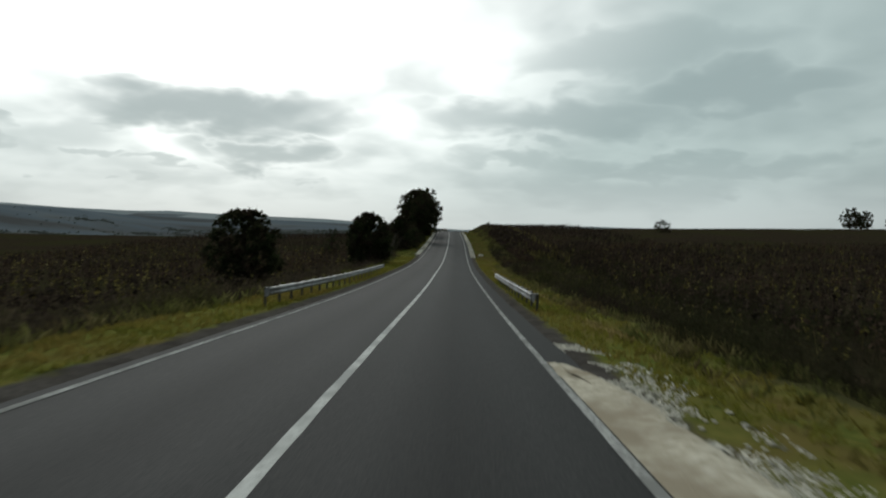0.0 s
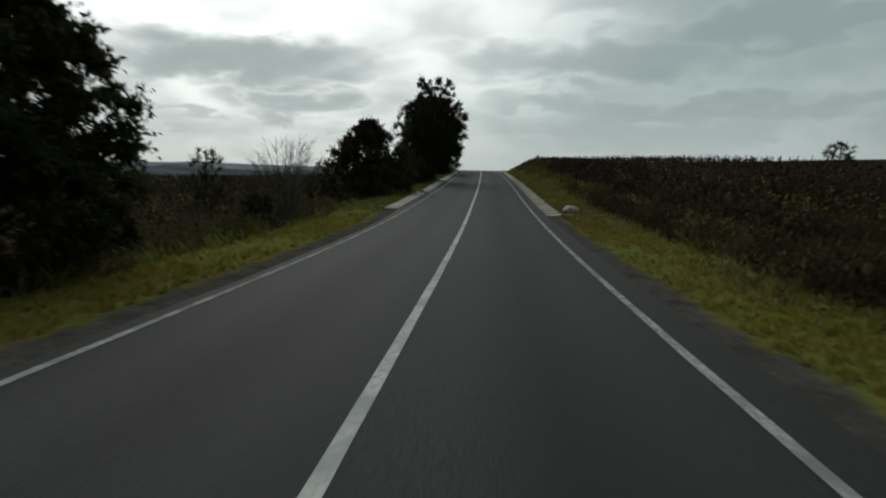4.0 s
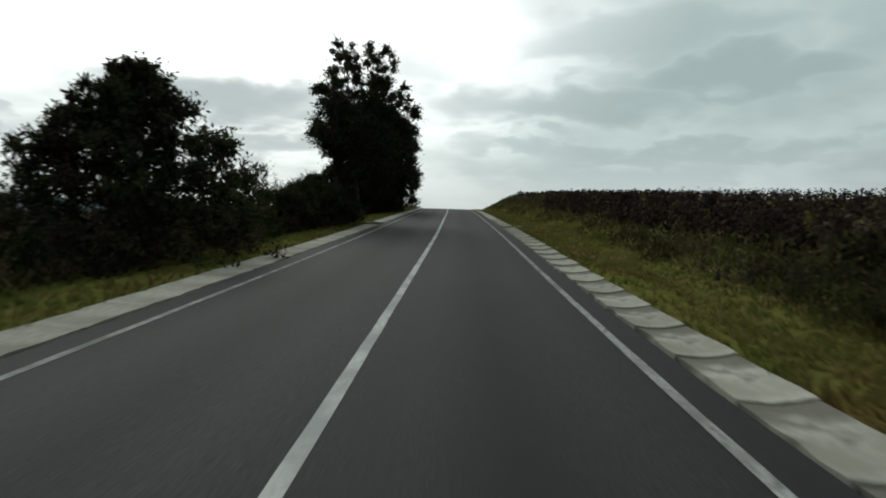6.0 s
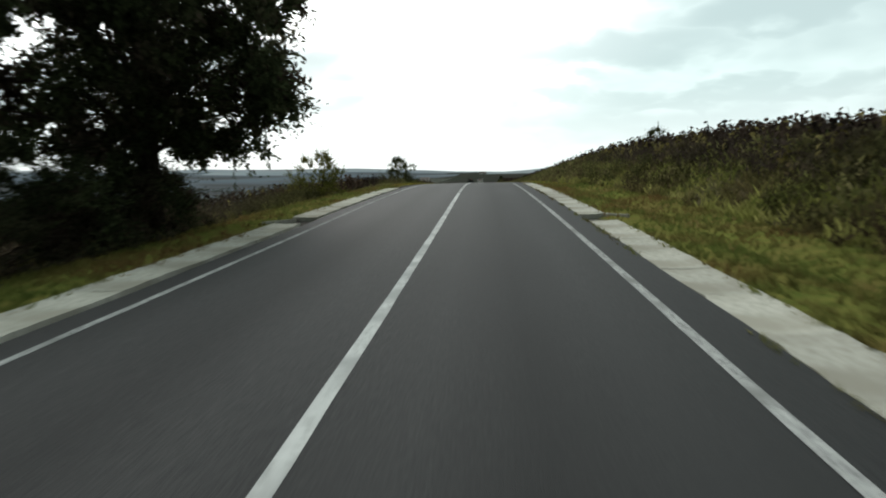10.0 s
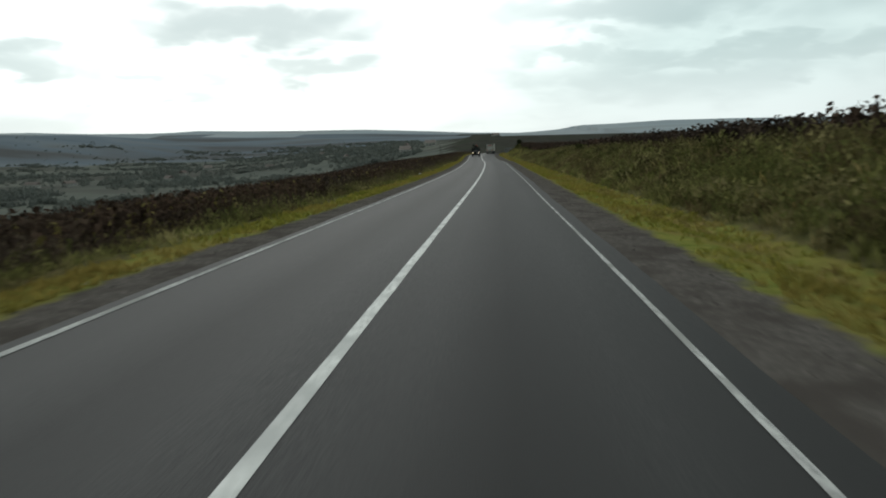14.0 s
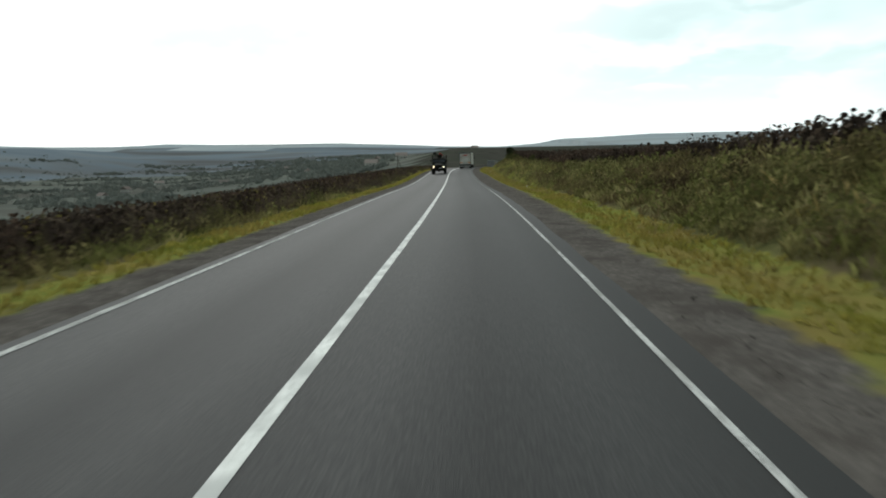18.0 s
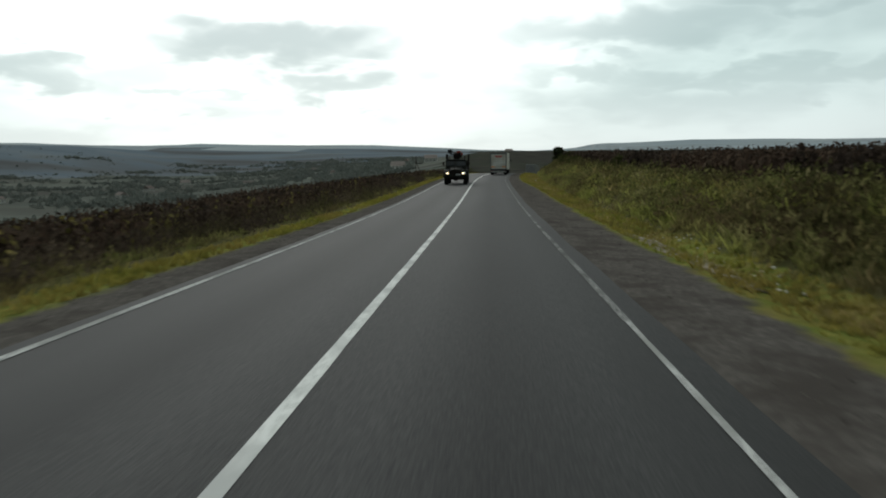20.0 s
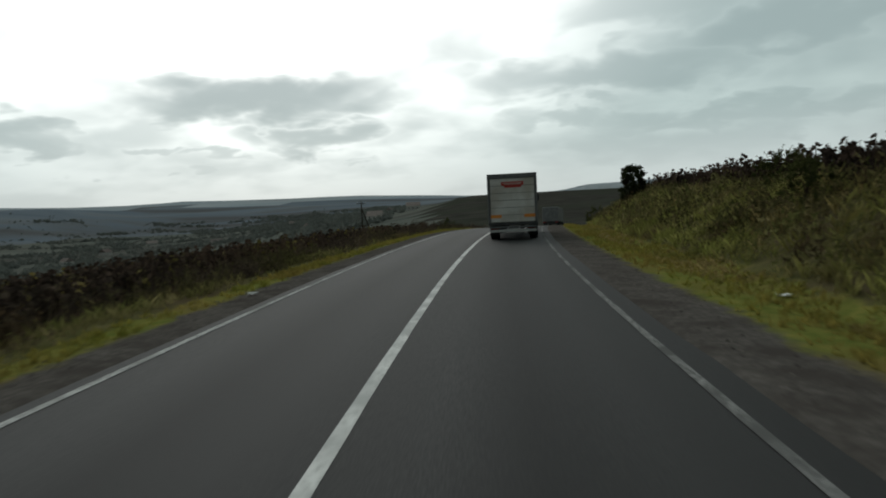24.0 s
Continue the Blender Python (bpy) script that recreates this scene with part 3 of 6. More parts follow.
def build_ground():
    half = spread_steps(15, 0.42, 4300, 1.16)
    U = np.r_[-half[::-1][:-1], half]
    ys = np.r_[-spread_steps(0.1, 8, 2500, 1.25)[::-1][:-1] - 40, np.arange(-40, 600, 1.7), 600 + spread_steps(60, 4, 3900, 1.07)]
    yy, uu = np.meshgrid(ys, U, indexing="ij")
    s = np.interp(yy, RY, RS)
    s = np.where(yy > RY[-1], RS[-1] + yy - RY[-1], s)
    x = at(RX, s) + uu
    lat = uu * np.cos(at(RTH, s))
    z = ground_z(s, lat)
    V = np.stack([x, yy, z], -1).reshape(-1, 3)
    nu = len(U)
    i, j = np.meshgrid(np.arange(len(ys) - 1), np.arange(nu - 1), indexing="ij")
    a = (i * nu + j).ravel()
    F = np.stack([a, a + 1, a + nu + 1, a + nu], -1)
    sc, lc = s.ravel()[F].mean(1), lat.ravel()[F].mean(1)
    al = np.abs(lc) + 30 * wave(sc, lc, 90)
    idx = np.full(len(F), 1)
    idx[np.abs(lc) < 16] = 0
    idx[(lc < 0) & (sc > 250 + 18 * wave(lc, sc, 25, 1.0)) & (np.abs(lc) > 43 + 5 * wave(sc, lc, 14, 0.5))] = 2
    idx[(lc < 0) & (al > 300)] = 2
    xc, yc = x.ravel()[F].mean(1), yy.ravel()[F].mean(1) - 450
    far, bearing = np.hypot(xc, yc) + 60 * wave(xc, yc, 70, 1.1), np.degrees(np.arctan2(xc, yc))
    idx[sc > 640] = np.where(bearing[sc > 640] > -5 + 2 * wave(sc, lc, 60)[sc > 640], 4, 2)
    idx[(idx == 1) & (sc > 600)] = 4
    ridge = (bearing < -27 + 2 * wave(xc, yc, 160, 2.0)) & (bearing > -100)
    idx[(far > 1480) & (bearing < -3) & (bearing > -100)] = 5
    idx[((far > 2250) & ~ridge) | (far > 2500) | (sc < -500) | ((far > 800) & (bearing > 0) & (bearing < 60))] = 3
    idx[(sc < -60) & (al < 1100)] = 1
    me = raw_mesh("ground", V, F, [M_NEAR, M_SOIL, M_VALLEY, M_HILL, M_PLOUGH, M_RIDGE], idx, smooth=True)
    # how far inside the verge, the bank and the field each point lies, in metres
    a, sv, right = np.abs(lat), s, lat > 0
    early, mid = 1 - ease(sv, 121, 128), ease(sv, 121, 128) * (1 - ease(sv, 250, 258))
    late = ease(sv, 250, 258)
    shoulder = np.where(right, 4.95, 4.65) * early + 5.2 * mid + np.where(right, 5.5 + 0.7 * ease(sv, 390, 450) * (1 - ease(sv, 472, 498)), 5.1) * late
    limit = np.where(right, 8.5, 7.9) * early + np.where(right, 9.3, 8.8) * mid + np.where(right, 8.3, 6.4 - 0.4 * ease(sv, 395, 440)) * late
    field = np.where(right, 13.6, 9.6)
    for key, v in (("in_verge", a - shoulder), ("in_bank", a - limit), ("in_field", a - field)):
        me.attributes.new(key, "FLOAT", "POINT").data.foreach_set("value", np.clip(v, -6, 6).astype(np.float32).ravel())
    g = new("ground", me)
    return tagged(g, "rolling farmland with grassy verges, brown fields and hills", "ground", kind="structure")


build_ground()


# ---- road ----
def build_road():
    S = np.arange(-60, 700, 2.0)
    edges = {k: rim(S, k) + 0.05 * wave(S, S + 9 * k, 1.7, 0.2) for k in (-1, 1)}
    prof = [(-1, -0.12), (-1, 0.0), (0, 0.03), (1, 0.0), (1, -0.12)]
    V = []
    for k, dz in prof:
        la = k * edges[k or 1]
        V.append(np.stack([at(RX, S) + np.cos(at(RTH, S)) * la, at(RY, S) + np.sin(at(RTH, S)) * la, at(RZ, S) + dz], -1))
    V, n = np.concatenate(V), len(S)
    k = np.arange(n - 1)
    F = np.concatenate([np.stack([c * n + k, (c + 1) * n + k, (c + 1) * n + k + 1, c * n + k + 1], -1) for c in range(len(prof) - 1)])
    me = raw_mesh("road", V, F, M_ASPHALT)
    across = me.attributes.new("across", "FLOAT", "POINT")
    across.data.foreach_set("value", np.concatenate([k * edges[k or 1] for k, dz in prof]).astype(np.float32))
    tagged(new("road", me), "worn dark grey asphalt of a two-lane country road", "road", kind="structure")


build_road()


def mark(name, s0, s1, lat, width, mat, label, seed=0):
    ob = ribbon(name, s0, s1, lat - width / 2, lat + width / 2, 0.036 - 0.03 * abs(lat) / EDGE, mat, 1.0, 0.006, seed)
    return tagged(ob, label, "road marking", kind="structure")


mark("centre_line", -40, 236.4, 0.02, 0.16, M_PAINT, "solid white centre line on grey asphalt")
mark("centre_line", 275.3, 690, 0.02, 0.16, M_PAINT, "solid white centre line on grey asphalt", 3)
mark("edge_line", -40, 690, -LANE, 0.13, M_WORN, "worn white edge line beside the verge", 1)
mark("edge_line", -40, 252, LANE, 0.14, M_WORN, "worn white edge line beside the verge", 2)
mark("edge_line", 268, 425, LANE, 0.08, M_WORN, "thin worn white edge line beside the shoulder", 4)
mark("edge_line", 425, 690, LANE, 0.115, M_FAINT, "faint worn edge line beside the shoulder", 5)
for n in range(16):
    d = ribbon("centre_dash", 272.95 - 2.36 * n, 274.15 - 2.36 * n, -0.065, 0.105, 0.036, M_PAINT, 0.5)
    tagged(d, "short white dash of the centre line", "road marking", group="dashed centre line", kind="structure")



# ---- plants ----
def scatter(name, template, S, LAT, mat, smin, smax, label, category, seed, tilt=0.12, sink=0.02):
    """Many copies of a small plant in one mesh."""
    V0, F0 = template
    rng = np.random.RandomState(seed)
    n = len(S)
    x = at(RX, S) + np.cos(at(RTH, S)) * LAT
    y = at(RY, S) + np.sin(at(RTH, S)) * LAT
    z = land(x, y) - sink
    pick = rng.randint(0, len(V0), n)
    ang, sc = rng.uniform(0, 6.283, n), rng.uniform(smin, smax, n)
    Vall = np.stack(V0)[pick] * sc[:, None, None]
    c, s_ = np.cos(ang)[:, None], np.sin(ang)[:, None]
    X = Vall[..., 0] * c - Vall[..., 1] * s_
    Y = Vall[..., 0] * s_ + Vall[..., 1] * c
    Z = Vall[..., 2]
    X = X + Z * rng.normal(0, tilt, n)[:, None] + x[:, None]
    Y = Y + Z * rng.normal(0, tilt, n)[:, None] + y[:, None]
    Z = Z + z[:, None]
    P = np.stack([X, Y, Z], -1).reshape(-1, 3)
    F = (F0[None] + (np.arange(n) * V0[0].shape[0])[:, None, None]).reshape(-1, F0.shape[1])
    return tagged(new(name, raw_mesh(name, P, F, mat)), label, category, kind="stuff")


def blade_tuft(blades, height, width, lean, seed):
    """Tufts of pointed blades: each one triangle low down and one for its bent tip."""
    out = []
    for v in range(6):
        rng = np.random.RandomState(seed + v)
        V, F = [], []
        for b in range(blades):
            a, r = rng.uniform(0, 6.283), rng.uniform(0, 0.09) * (height / 0.3) ** 0.5
            d = np.array([math.cos(a), math.sin(a)])
            p = np.array([rng.normal(0, r), rng.normal(0, r)])
            h, w, l = height * rng.uniform(0.55, 1.15), width * rng.uniform(0.7, 1.3), lean * rng.uniform(0.3, 1.3)
            q = np.array([-d[1], d[0]]) * w / 2
            k = len(V)
            V += [[*(p - q), 0], [*(p + q), 0], [*(p + d * l * 0.35 + q * 0.8), h * 0.6], [*(p + d * l), h]]
            F += [[k, k + 1, k + 2], [k, k + 2, k + 3]]
        out.append(np.array(V))
    return out, np.array(F)


def sunflower(seed, near=True):
    """A withered sunflower: bent stalk, hanging head, shrivelled leaves."""
    out = []
    for v in range(6):
        rng = np.random.RandomState(seed + v)
        V, F = [], []
        H = rng.uniform(1.25, 1.75)
        bend = rng.uniform(0.12, 0.3)
        st = [np.array([0, 0, 0]), np.array([0.04, 0, H]), np.array([bend, 0, H - 0.06])]
        for a, b in zip(st, st[1:] if near else st[1:2]):
            k = len(V)
            w = 0.015
            V += [[*(a + [0, -w, 0])], [*(a + [0, w, 0])], [*(b + [0, w, 0])], [*(b + [0, -w, 0])]]
            F += [[k, k + 1, k + 2], [k, k + 2, k + 3]]
        c, R, k = st[-1] + [0.02, 0, -0.02], rng.uniform(0.075, 0.115), len(V)
        t = rng.uniform(0.5, 1.0)
        e1, e2, nn = np.array([math.cos(t), 0, -math.sin(t)]), np.array([0, 1, 0]), np.array([math.sin(t), 0, math.cos(t)])
        m = 6 if near else 4
        V += [[*(c + R * (math.cos(q * 6.2832 / m) * e1 + math.sin(q * 6.2832 / m) * e2))] for q in range(m)] + [[*(c + nn * 0.06)]]
        F += [[k + q, k + (q + 1) % m, k + m] for q in range(m)]
        for q in range(6 if near else 3):
            a, h = rng.uniform(0, 6.283), H * rng.uniform(0.25, 0.9)
            d, L, w = np.array([math.cos(a), math.sin(a), 0]), rng.uniform(0.14, 0.32), rng.uniform(0.06, 0.14)
            s_ = np.array([-d[1], d[0], 0]) * w * (1 if near else 1.5)
            p, k = np.array([0.03 * h / H, 0, h]), len(V)
            V += [[*p], [*(p + d * L * 0.55 + s_ - [0, 0, 0.05])], [*(p + d * L * 0.55 - s_ - [0, 0, 0.09])], [*(p + d * L * 0.9 - [0, 0, rng.uniform(0.15, 0.32)])]]
            F += [[k, k + 1, k + 2], [k + 1, k + 3, k + 2]]
        out.append(np.array(V))
    return out, np.array(F)


def weed(seed):
    """A dry branched weed stalk."""
    out = []
    for v in range(6):
        rng = np.random.RandomState(seed + v)
        V, F = [], []
        for st in range(3):
            p0 = np.array([rng.normal(0, 0.1), rng.normal(0, 0.1), 0])
            H = rng.uniform(0.7, 1.25)
            p1 = p0 + [rng.normal(0, 0.12), rng.normal(0, 0.12), H]
            k, w = len(V), np.array([0.009, 0.006, 0])
            V += [[*(p0 - w)], [*(p0 + w)], [*p1]]
            F += [[k, k + 1, k + 2]]
            for b in range(5):
                f = rng.uniform(0.3, 1.0)
                p, a = p0 + (p1 - p0) * f, rng.uniform(0, 6.283)
                d = np.array([math.cos(a), math.sin(a), rng.uniform(0.2, 1.0)]) * rng.uniform(0.08, 0.2)
                q = np.array([-d[1], d[0], 0.02]) * rng.uniform(0.15, 0.4)
                k = len(V)
                V += [[*(p)], [*(p + d * 0.6 + q)], [*(p + d)]]
                F += [[k, k + 1, k + 2]]
        out.append(np.array(V))
    return out, np.array(F)


def strip(n, s0, s1, l0, l1, seed, thick=None):
    rng = np.random.RandomState(seed)
    S, L = rng.uniform(s0, s1, n), rng.uniform(l0, l1, n)
    if thick:
        keep = rng.uniform(0, 1, n) < np.clip(0.55 + thick * wave(S, L * 1.5, 2.6, seed * 0.37), 0.06, 1)
        S, L = S[keep], L[keep]
    return S, L


def brush(seed, twigs=24):
    """A low rounded clump of twigs and small leaves."""
    out = []
    for v in range(6):
        rng = np.random.RandomState(seed + v)
        V, F = [], []
        for q in range(twigs):
            d = rng.normal(0, 1, 3)
            d /= np.linalg.norm(d)
            r = rng.uniform(0.45, 1.0)
            p = np.array([d[0] * 0.5 * r, d[1] * 0.5 * r, abs(d[2]) * 0.78 * r])
            u = rng.normal(0, 1, 3)
            u[2] = abs(u[2]) + 0.6
            u *= rng.uniform(0.10, 0.20) / np.linalg.norm(u)
            w = np.cross(u, rng.normal(0, 1, 3))
            w *= rng.uniform(0.026, 0.055) / np.linalg.norm(w)
            k = len(V)
            V += [[*(p - w)], [*(p + w)], [*(p + u)]]
            F += [[k, k + 1, k + 2]]
        out.append(np.array(V))
    return out, np.array(F)


BRUSH, SCRUB = brush(91), brush(95, 70)
GRASS = blade_tuft(4, 0.13, 0.022, 0.09, 11)
TALL = blade_tuft(6, 0.62, 0.027, 0.32, 31)
WEED, SUNF, SUNF_FAR = weed(51), sunflower(71), sunflower(71, False)

for k, (side, s0, s1, n) in enumerate([(1, 15, 121, 16000), (-1, 15, 121, 15000), (1, 121, 256, 26000), (-1, 121, 256, 22000), (1, 256, 575, 38000), (-1, 256, 575, 30000)]):
    lo, hi = {0: (5.0, 8.4), 1: (4.7, 7.4), 2: (5.1, 9.4), 3: (5.1, 9.0), 4: (5.6, 8.3), 5: (5.1, 6.5)}.get(k, (5.1, 7.6))
    S, L = strip(n, s0, s1, lo, hi, 100 + k, 0.5)
    if k == 4:
        keep = L > 5.6 + 0.7 * ease(S, 390, 450) * (1 - ease(S, 472, 498))
        S, L = S[keep], L[keep]
    if k == 5:
        keep = L < 6.5 - 0.45 * ease(S, 395, 440)
        S, L = S[keep], L[keep]
    scatter("verge_grass", GRASS, S, side * L, M_GREEN if k in (2, 3) else M_GRASS, 0.7, 1.7, "short yellow-green grass along the road verge", "grass", 120 + k)
S, L = strip(5500, 256, 575, 7.0, 8.2, 261, 1.2)
scatter("dry_verge_grass", GRASS, S, L, M_DRY, 0.8, 1.9, "dry tan grass along the foot of the bank", "grass", 262)
S, L = strip(6500, 425, 575, 6.5, 8.5, 277, 0.8)
scatter("dry_verge_grass", GRASS, S, L, M_DRY, 0.8, 1.8, "yellowed short grass on the verge below the bank", "grass", 278)
S, L = strip(5000, 121, 256, 6.3, 9.2, 263, 1.2)
scatter("dry_verge_grass", GRASS, S, L, M_DRY, 0.8, 1.7, "dry tan grass patches on the verge", "grass", 264)
S, L = strip(6500, 118, 168, 5.7, 9.2, 267, 1.0)
scatter("dry_verge_grass", GRASS, S, L, M_DRY, 0.7, 1.5, "dry brownish grass patches on the verge", "grass", 268)
S, L = strip(3500, 15, 118, 6.2, 8.2, 265, 1.2)
scatter("dry_verge_grass", GRASS, S, L, M_DRY, 0.9, 2.2, "dry tan grass patches on the verge", "grass", 266)
# clumps in the joint between asphalt and gutter slabs
_r = np.random.RandomState(271)
_c = np.repeat(np.sort(_r.uniform(188, 250, 46)), 16)
S, L = _c + _r.normal(0, 0.28, len(_c)), 4.36 + _r.normal(0, 0.05, len(_c))
scatter("joint_grass", GRASS, S, L, M_TALL, 0.3, 0.75, "small grass clumps in the joint beside the gutter slabs", "grass", 272, sink=-0.08)
# right bank
S, L = strip(70000, 108, 575, 7.8, 13.4, 201, 0.55)
open_ = (L > np.where((S > 118) & (S < 250), 9.0, 8.3)) & ((L < 11.4) | (S > 195))
S, L = S[open_], L[open_]
for far_, mat in ((0, M_TALL), (1, M_LUSH)):
    keep = ((S > 440 + 12 * np.sin(L * 2.1)) | ((S > 150) & (S < 262 + 5 * np.sin(L * 3)))) == bool(far_)
    scatter("bank_grass", TALL, S[keep], L[keep], mat, 0.3, 1.0, "tall uncut grass on the roadside bank", "grass", 202 + far_, 0.2)
S, L = strip(2600, 300, 575, 9.2, 12.8, 275, 1.3)
scatter("bank_seed_grass", TALL, S, L, M_DRY, 0.6, 1.15, "pale dry seeding grass on the roadside bank", "grass", 276, 0.2)
S, L = strip(6000, 120, 575, 11.5, 14.8, 203, 0.9)
scatter("bank_weeds", WEED, S, L, M_WEED, 0.35, 0.9, "dry brown weeds on the roadside bank", "weeds", 204, 0.15)
S, L = strip(24000, 15, 140, 8.2, 27, 205, 0.8)
scatter("roadside_weeds", WEED, S, L, M_MURK, 0.6, 1.2, "dark olive weeds beside the verge", "weeds", 206, 0.15)
S, L = strip(7000, 15, 110, 7.2, 14, 207, 0.7)
scatter("roadside_grass", TALL, S, L, M_TALL, 0.35, 0.85, "tall dull green grass beside the verge", "grass", 208, 0.2)
S, L = strip(20000, 100, 580, 8.6, 13.4, 241, 0.75)
open_ = (L > 9.8 * ((S > 118) & (S < 250))) & ((L < 11.4) | (S > 195))
S, L = S[open_], L[open_]
keep = ((S < 440) & ((S < 150) | (S > 262))) | (np.random.RandomState(6).uniform(0, 1, len(S)) < 0.45)
S, L = S[keep], L[keep]
scatter("bank_brush", BRUSH, S, L, M_BRUSH, 0.55, 1.5, "olive and brown brush covering the roadside bank", "brush", 242, 0.1)
S, L = strip(5000, 252, 580, 6.7, 9.2, 243, 0.9)
L = L - 0.5 * ease(S, 395, 440)
for late_, mat in ((0, M_BRUSH), (1, M_WEED)):
    keep = (S > 415 + 20 * np.sin(L * 5)) == bool(late_)
    scatter("field_edge_brush", BRUSH, S[keep], -L[keep], mat, 0.4, 1.0, ("olive", "dull brown")[late_] + " brush along the field edge", "brush", 244 + 40 * late_, 0.1)
S, L = strip(5500, 15, 250, 7.6, 12, 245, 0.9)
keep = (S < 124) | (L > 8.9)
S, L = S[keep], L[keep]
scatter("roadside_brush", BRUSH, S, -L, M_WEED, 0.5, 1.3, "brown brush beside the verge", "brush", 246, 0.1)
S, L = strip(4500, 60, 145, 8.4, 17, 247, 0.9)
scatter("roadside_brush", BRUSH, S, L, M_WEED, 0.6, 1.4, "dark brown brush beside the verge", "brush", 248, 0.1)
S, L = strip(2600, 150, 580, 8.9, 13.4, 249, 1.1)
keep = (S < 440) | (np.random.RandomState(7).uniform(0, 1, len(S)) < 0.3)
S, L = S[keep], L[keep]
scatter("bank_scrub", SCRUB, S, L, M_SCRUB, 0.45, 1.5, "low dark scrub scattered over the roadside bank", "scrub", 250, 0.1)
S, L = strip(700, 60, 150, 8.6, 17, 251, 0.9)
scatter("roadside_scrub", SCRUB, S, L, M_SCRUB, 0.8, 1.9, "low dark scrub beside the verge", "scrub", 252, 0.1)
S, L = strip(500, 252, 580, 7.4, 9.5, 253, 0.9)
scatter("field_edge_scrub", SCRUB, S, -L, M_SCRUB, 0.5, 1.2, "low dark scrub along the field edge", "scrub", 254, 0.1)
S, L = strip(2600, 200, 268, 11.4, 13.6, 255, 0.5)
scatter("bank_brush", BRUSH, S, L, M_WEED, 0.7, 1.5, "dark brown brush along the top of the bank", "brush", 256, 0.1)
# left edge
S, L = strip(13000, 15, 250, 7.4, 12.5, 211, 0.8)
keep = (S < 124) | (L > 8.9)
S, L = S[keep], L[keep]
scatter("roadside_weeds", WEED, S, -L, M_WEED, 0.5, 1.1, "dry brown weeds beside the verge", "weeds", 212, 0.15)
S, L = strip(9000, 15, 260, 7.0, 11, 213, 0.8)
keep = (S < 124) | (L > 8.9)
S, L = S[keep], L[keep]
scatter("roadside_grass", TALL, S, -L, M_TALL, 0.4, 1.0, "tall dull green grass beside the verge", "grass", 214, 0.2)
S, L = strip(12000, 252, 575, 6.4, 8.4, 215, 0.8)
scatter("field_edge_grass", TALL, S, -L, M_TALL, 0.25, 0.65, "tall pale grass along the field edge", "grass", 216, 0.2)
S, L = strip(14000, 252, 575, 6.9, 10.5, 217, 0.8)
scatter("field_edge_weeds", WEED, S, -L, M_WEED, 0.5, 1.1, "dry brown weeds along the field edge", "weeds", 218, 0.15)
# sunflower fields
S, L = strip(9500, 128, 575, 12.9, 17.5, 221)
scatter("sunflower_field", SUNF, S, L, M_SUNFL, 0.8, 1.1, "withered dark sunflowers standing on the bank", "sunflowers", 222, 0.07)
S, L = strip(2200, 112, 200, 10.9, 13.2, 237)
scatter("sunflower_field", SUNF, S, L, M_SUNFL, 0.75, 1.05, "withered dark sunflowers at the edge of the field", "sunflowers", 238, 0.08)
S, L = strip(7500, 110, 575, 17, 44, 223)
scatter("sunflower_field", SUNF_FAR, S, L, M_SUNFL, 0.8, 1.15, "withered dark sunflowers in the upper field", "sunflowers", 224, 0.07)
S, L = strip(13000, 15, 150, 17, 100, 225)
scatter("sunflower_field", SUNF_FAR, S, L, M_SUNFL, 0.7, 1.0, "withered sunflowers with yellowed leaves in a low field", "sunflowers", 226, 0.09)
S, L = strip(11000, 250, 590, 8.6, 17, 227)
scatter("sunflower_field", SUNF, S, -L, M_SUNFL, 0.75, 1.05, "withered dark sunflowers beside the verge", "sunflowers", 228, 0.07)
S, L = strip(8500, 240, 640, 17, 42, 229)
scatter("sunflower_field", SUNF_FAR, S, -L, M_SUNFL, 0.75, 1.1, "withered dark sunflowers sloping to the valley", "sunflowers", 230, 0.07)
S, L = strip(9000, 15, 240, 13, 70, 231)
scatter("sunflower_field", SUNF_FAR, S, -L, M_SUNFL, 0.7, 1.0, "withered sunflowers with yellowed leaves in a low field", "sunflowers", 232, 0.09)

S, L = strip(1500, 250, 590, 8.8, 20, 233)
scatter("yellowed_sunflowers", SUNF, S, -L, M_SUNFL_Y, 0.7, 1.0, "sunflowers with yellowed leaves among withered ones", "sunflowers", 234, 0.08)
S, L = strip(2600, 15, 150, 14, 70, 235)
scatter("yellowed_sunflowers", SUNF_FAR, S, L * np.random.RandomState(5).choice((-1, 1), len(S)), M_SUNFL_Y, 0.6, 0.95, "sunflowers with yellowed leaves among withered ones", "sunflowers", 236, 0.1)
S, L = strip(800, 112, 270, 11.5, 20, 239)
scatter("yellowed_sunflowers", SUNF, S, L, M_SUNFL_Y, 0.75, 1.05, "sunflowers with yellowed leaves among withered ones", "sunflowers", 240, 0.08)


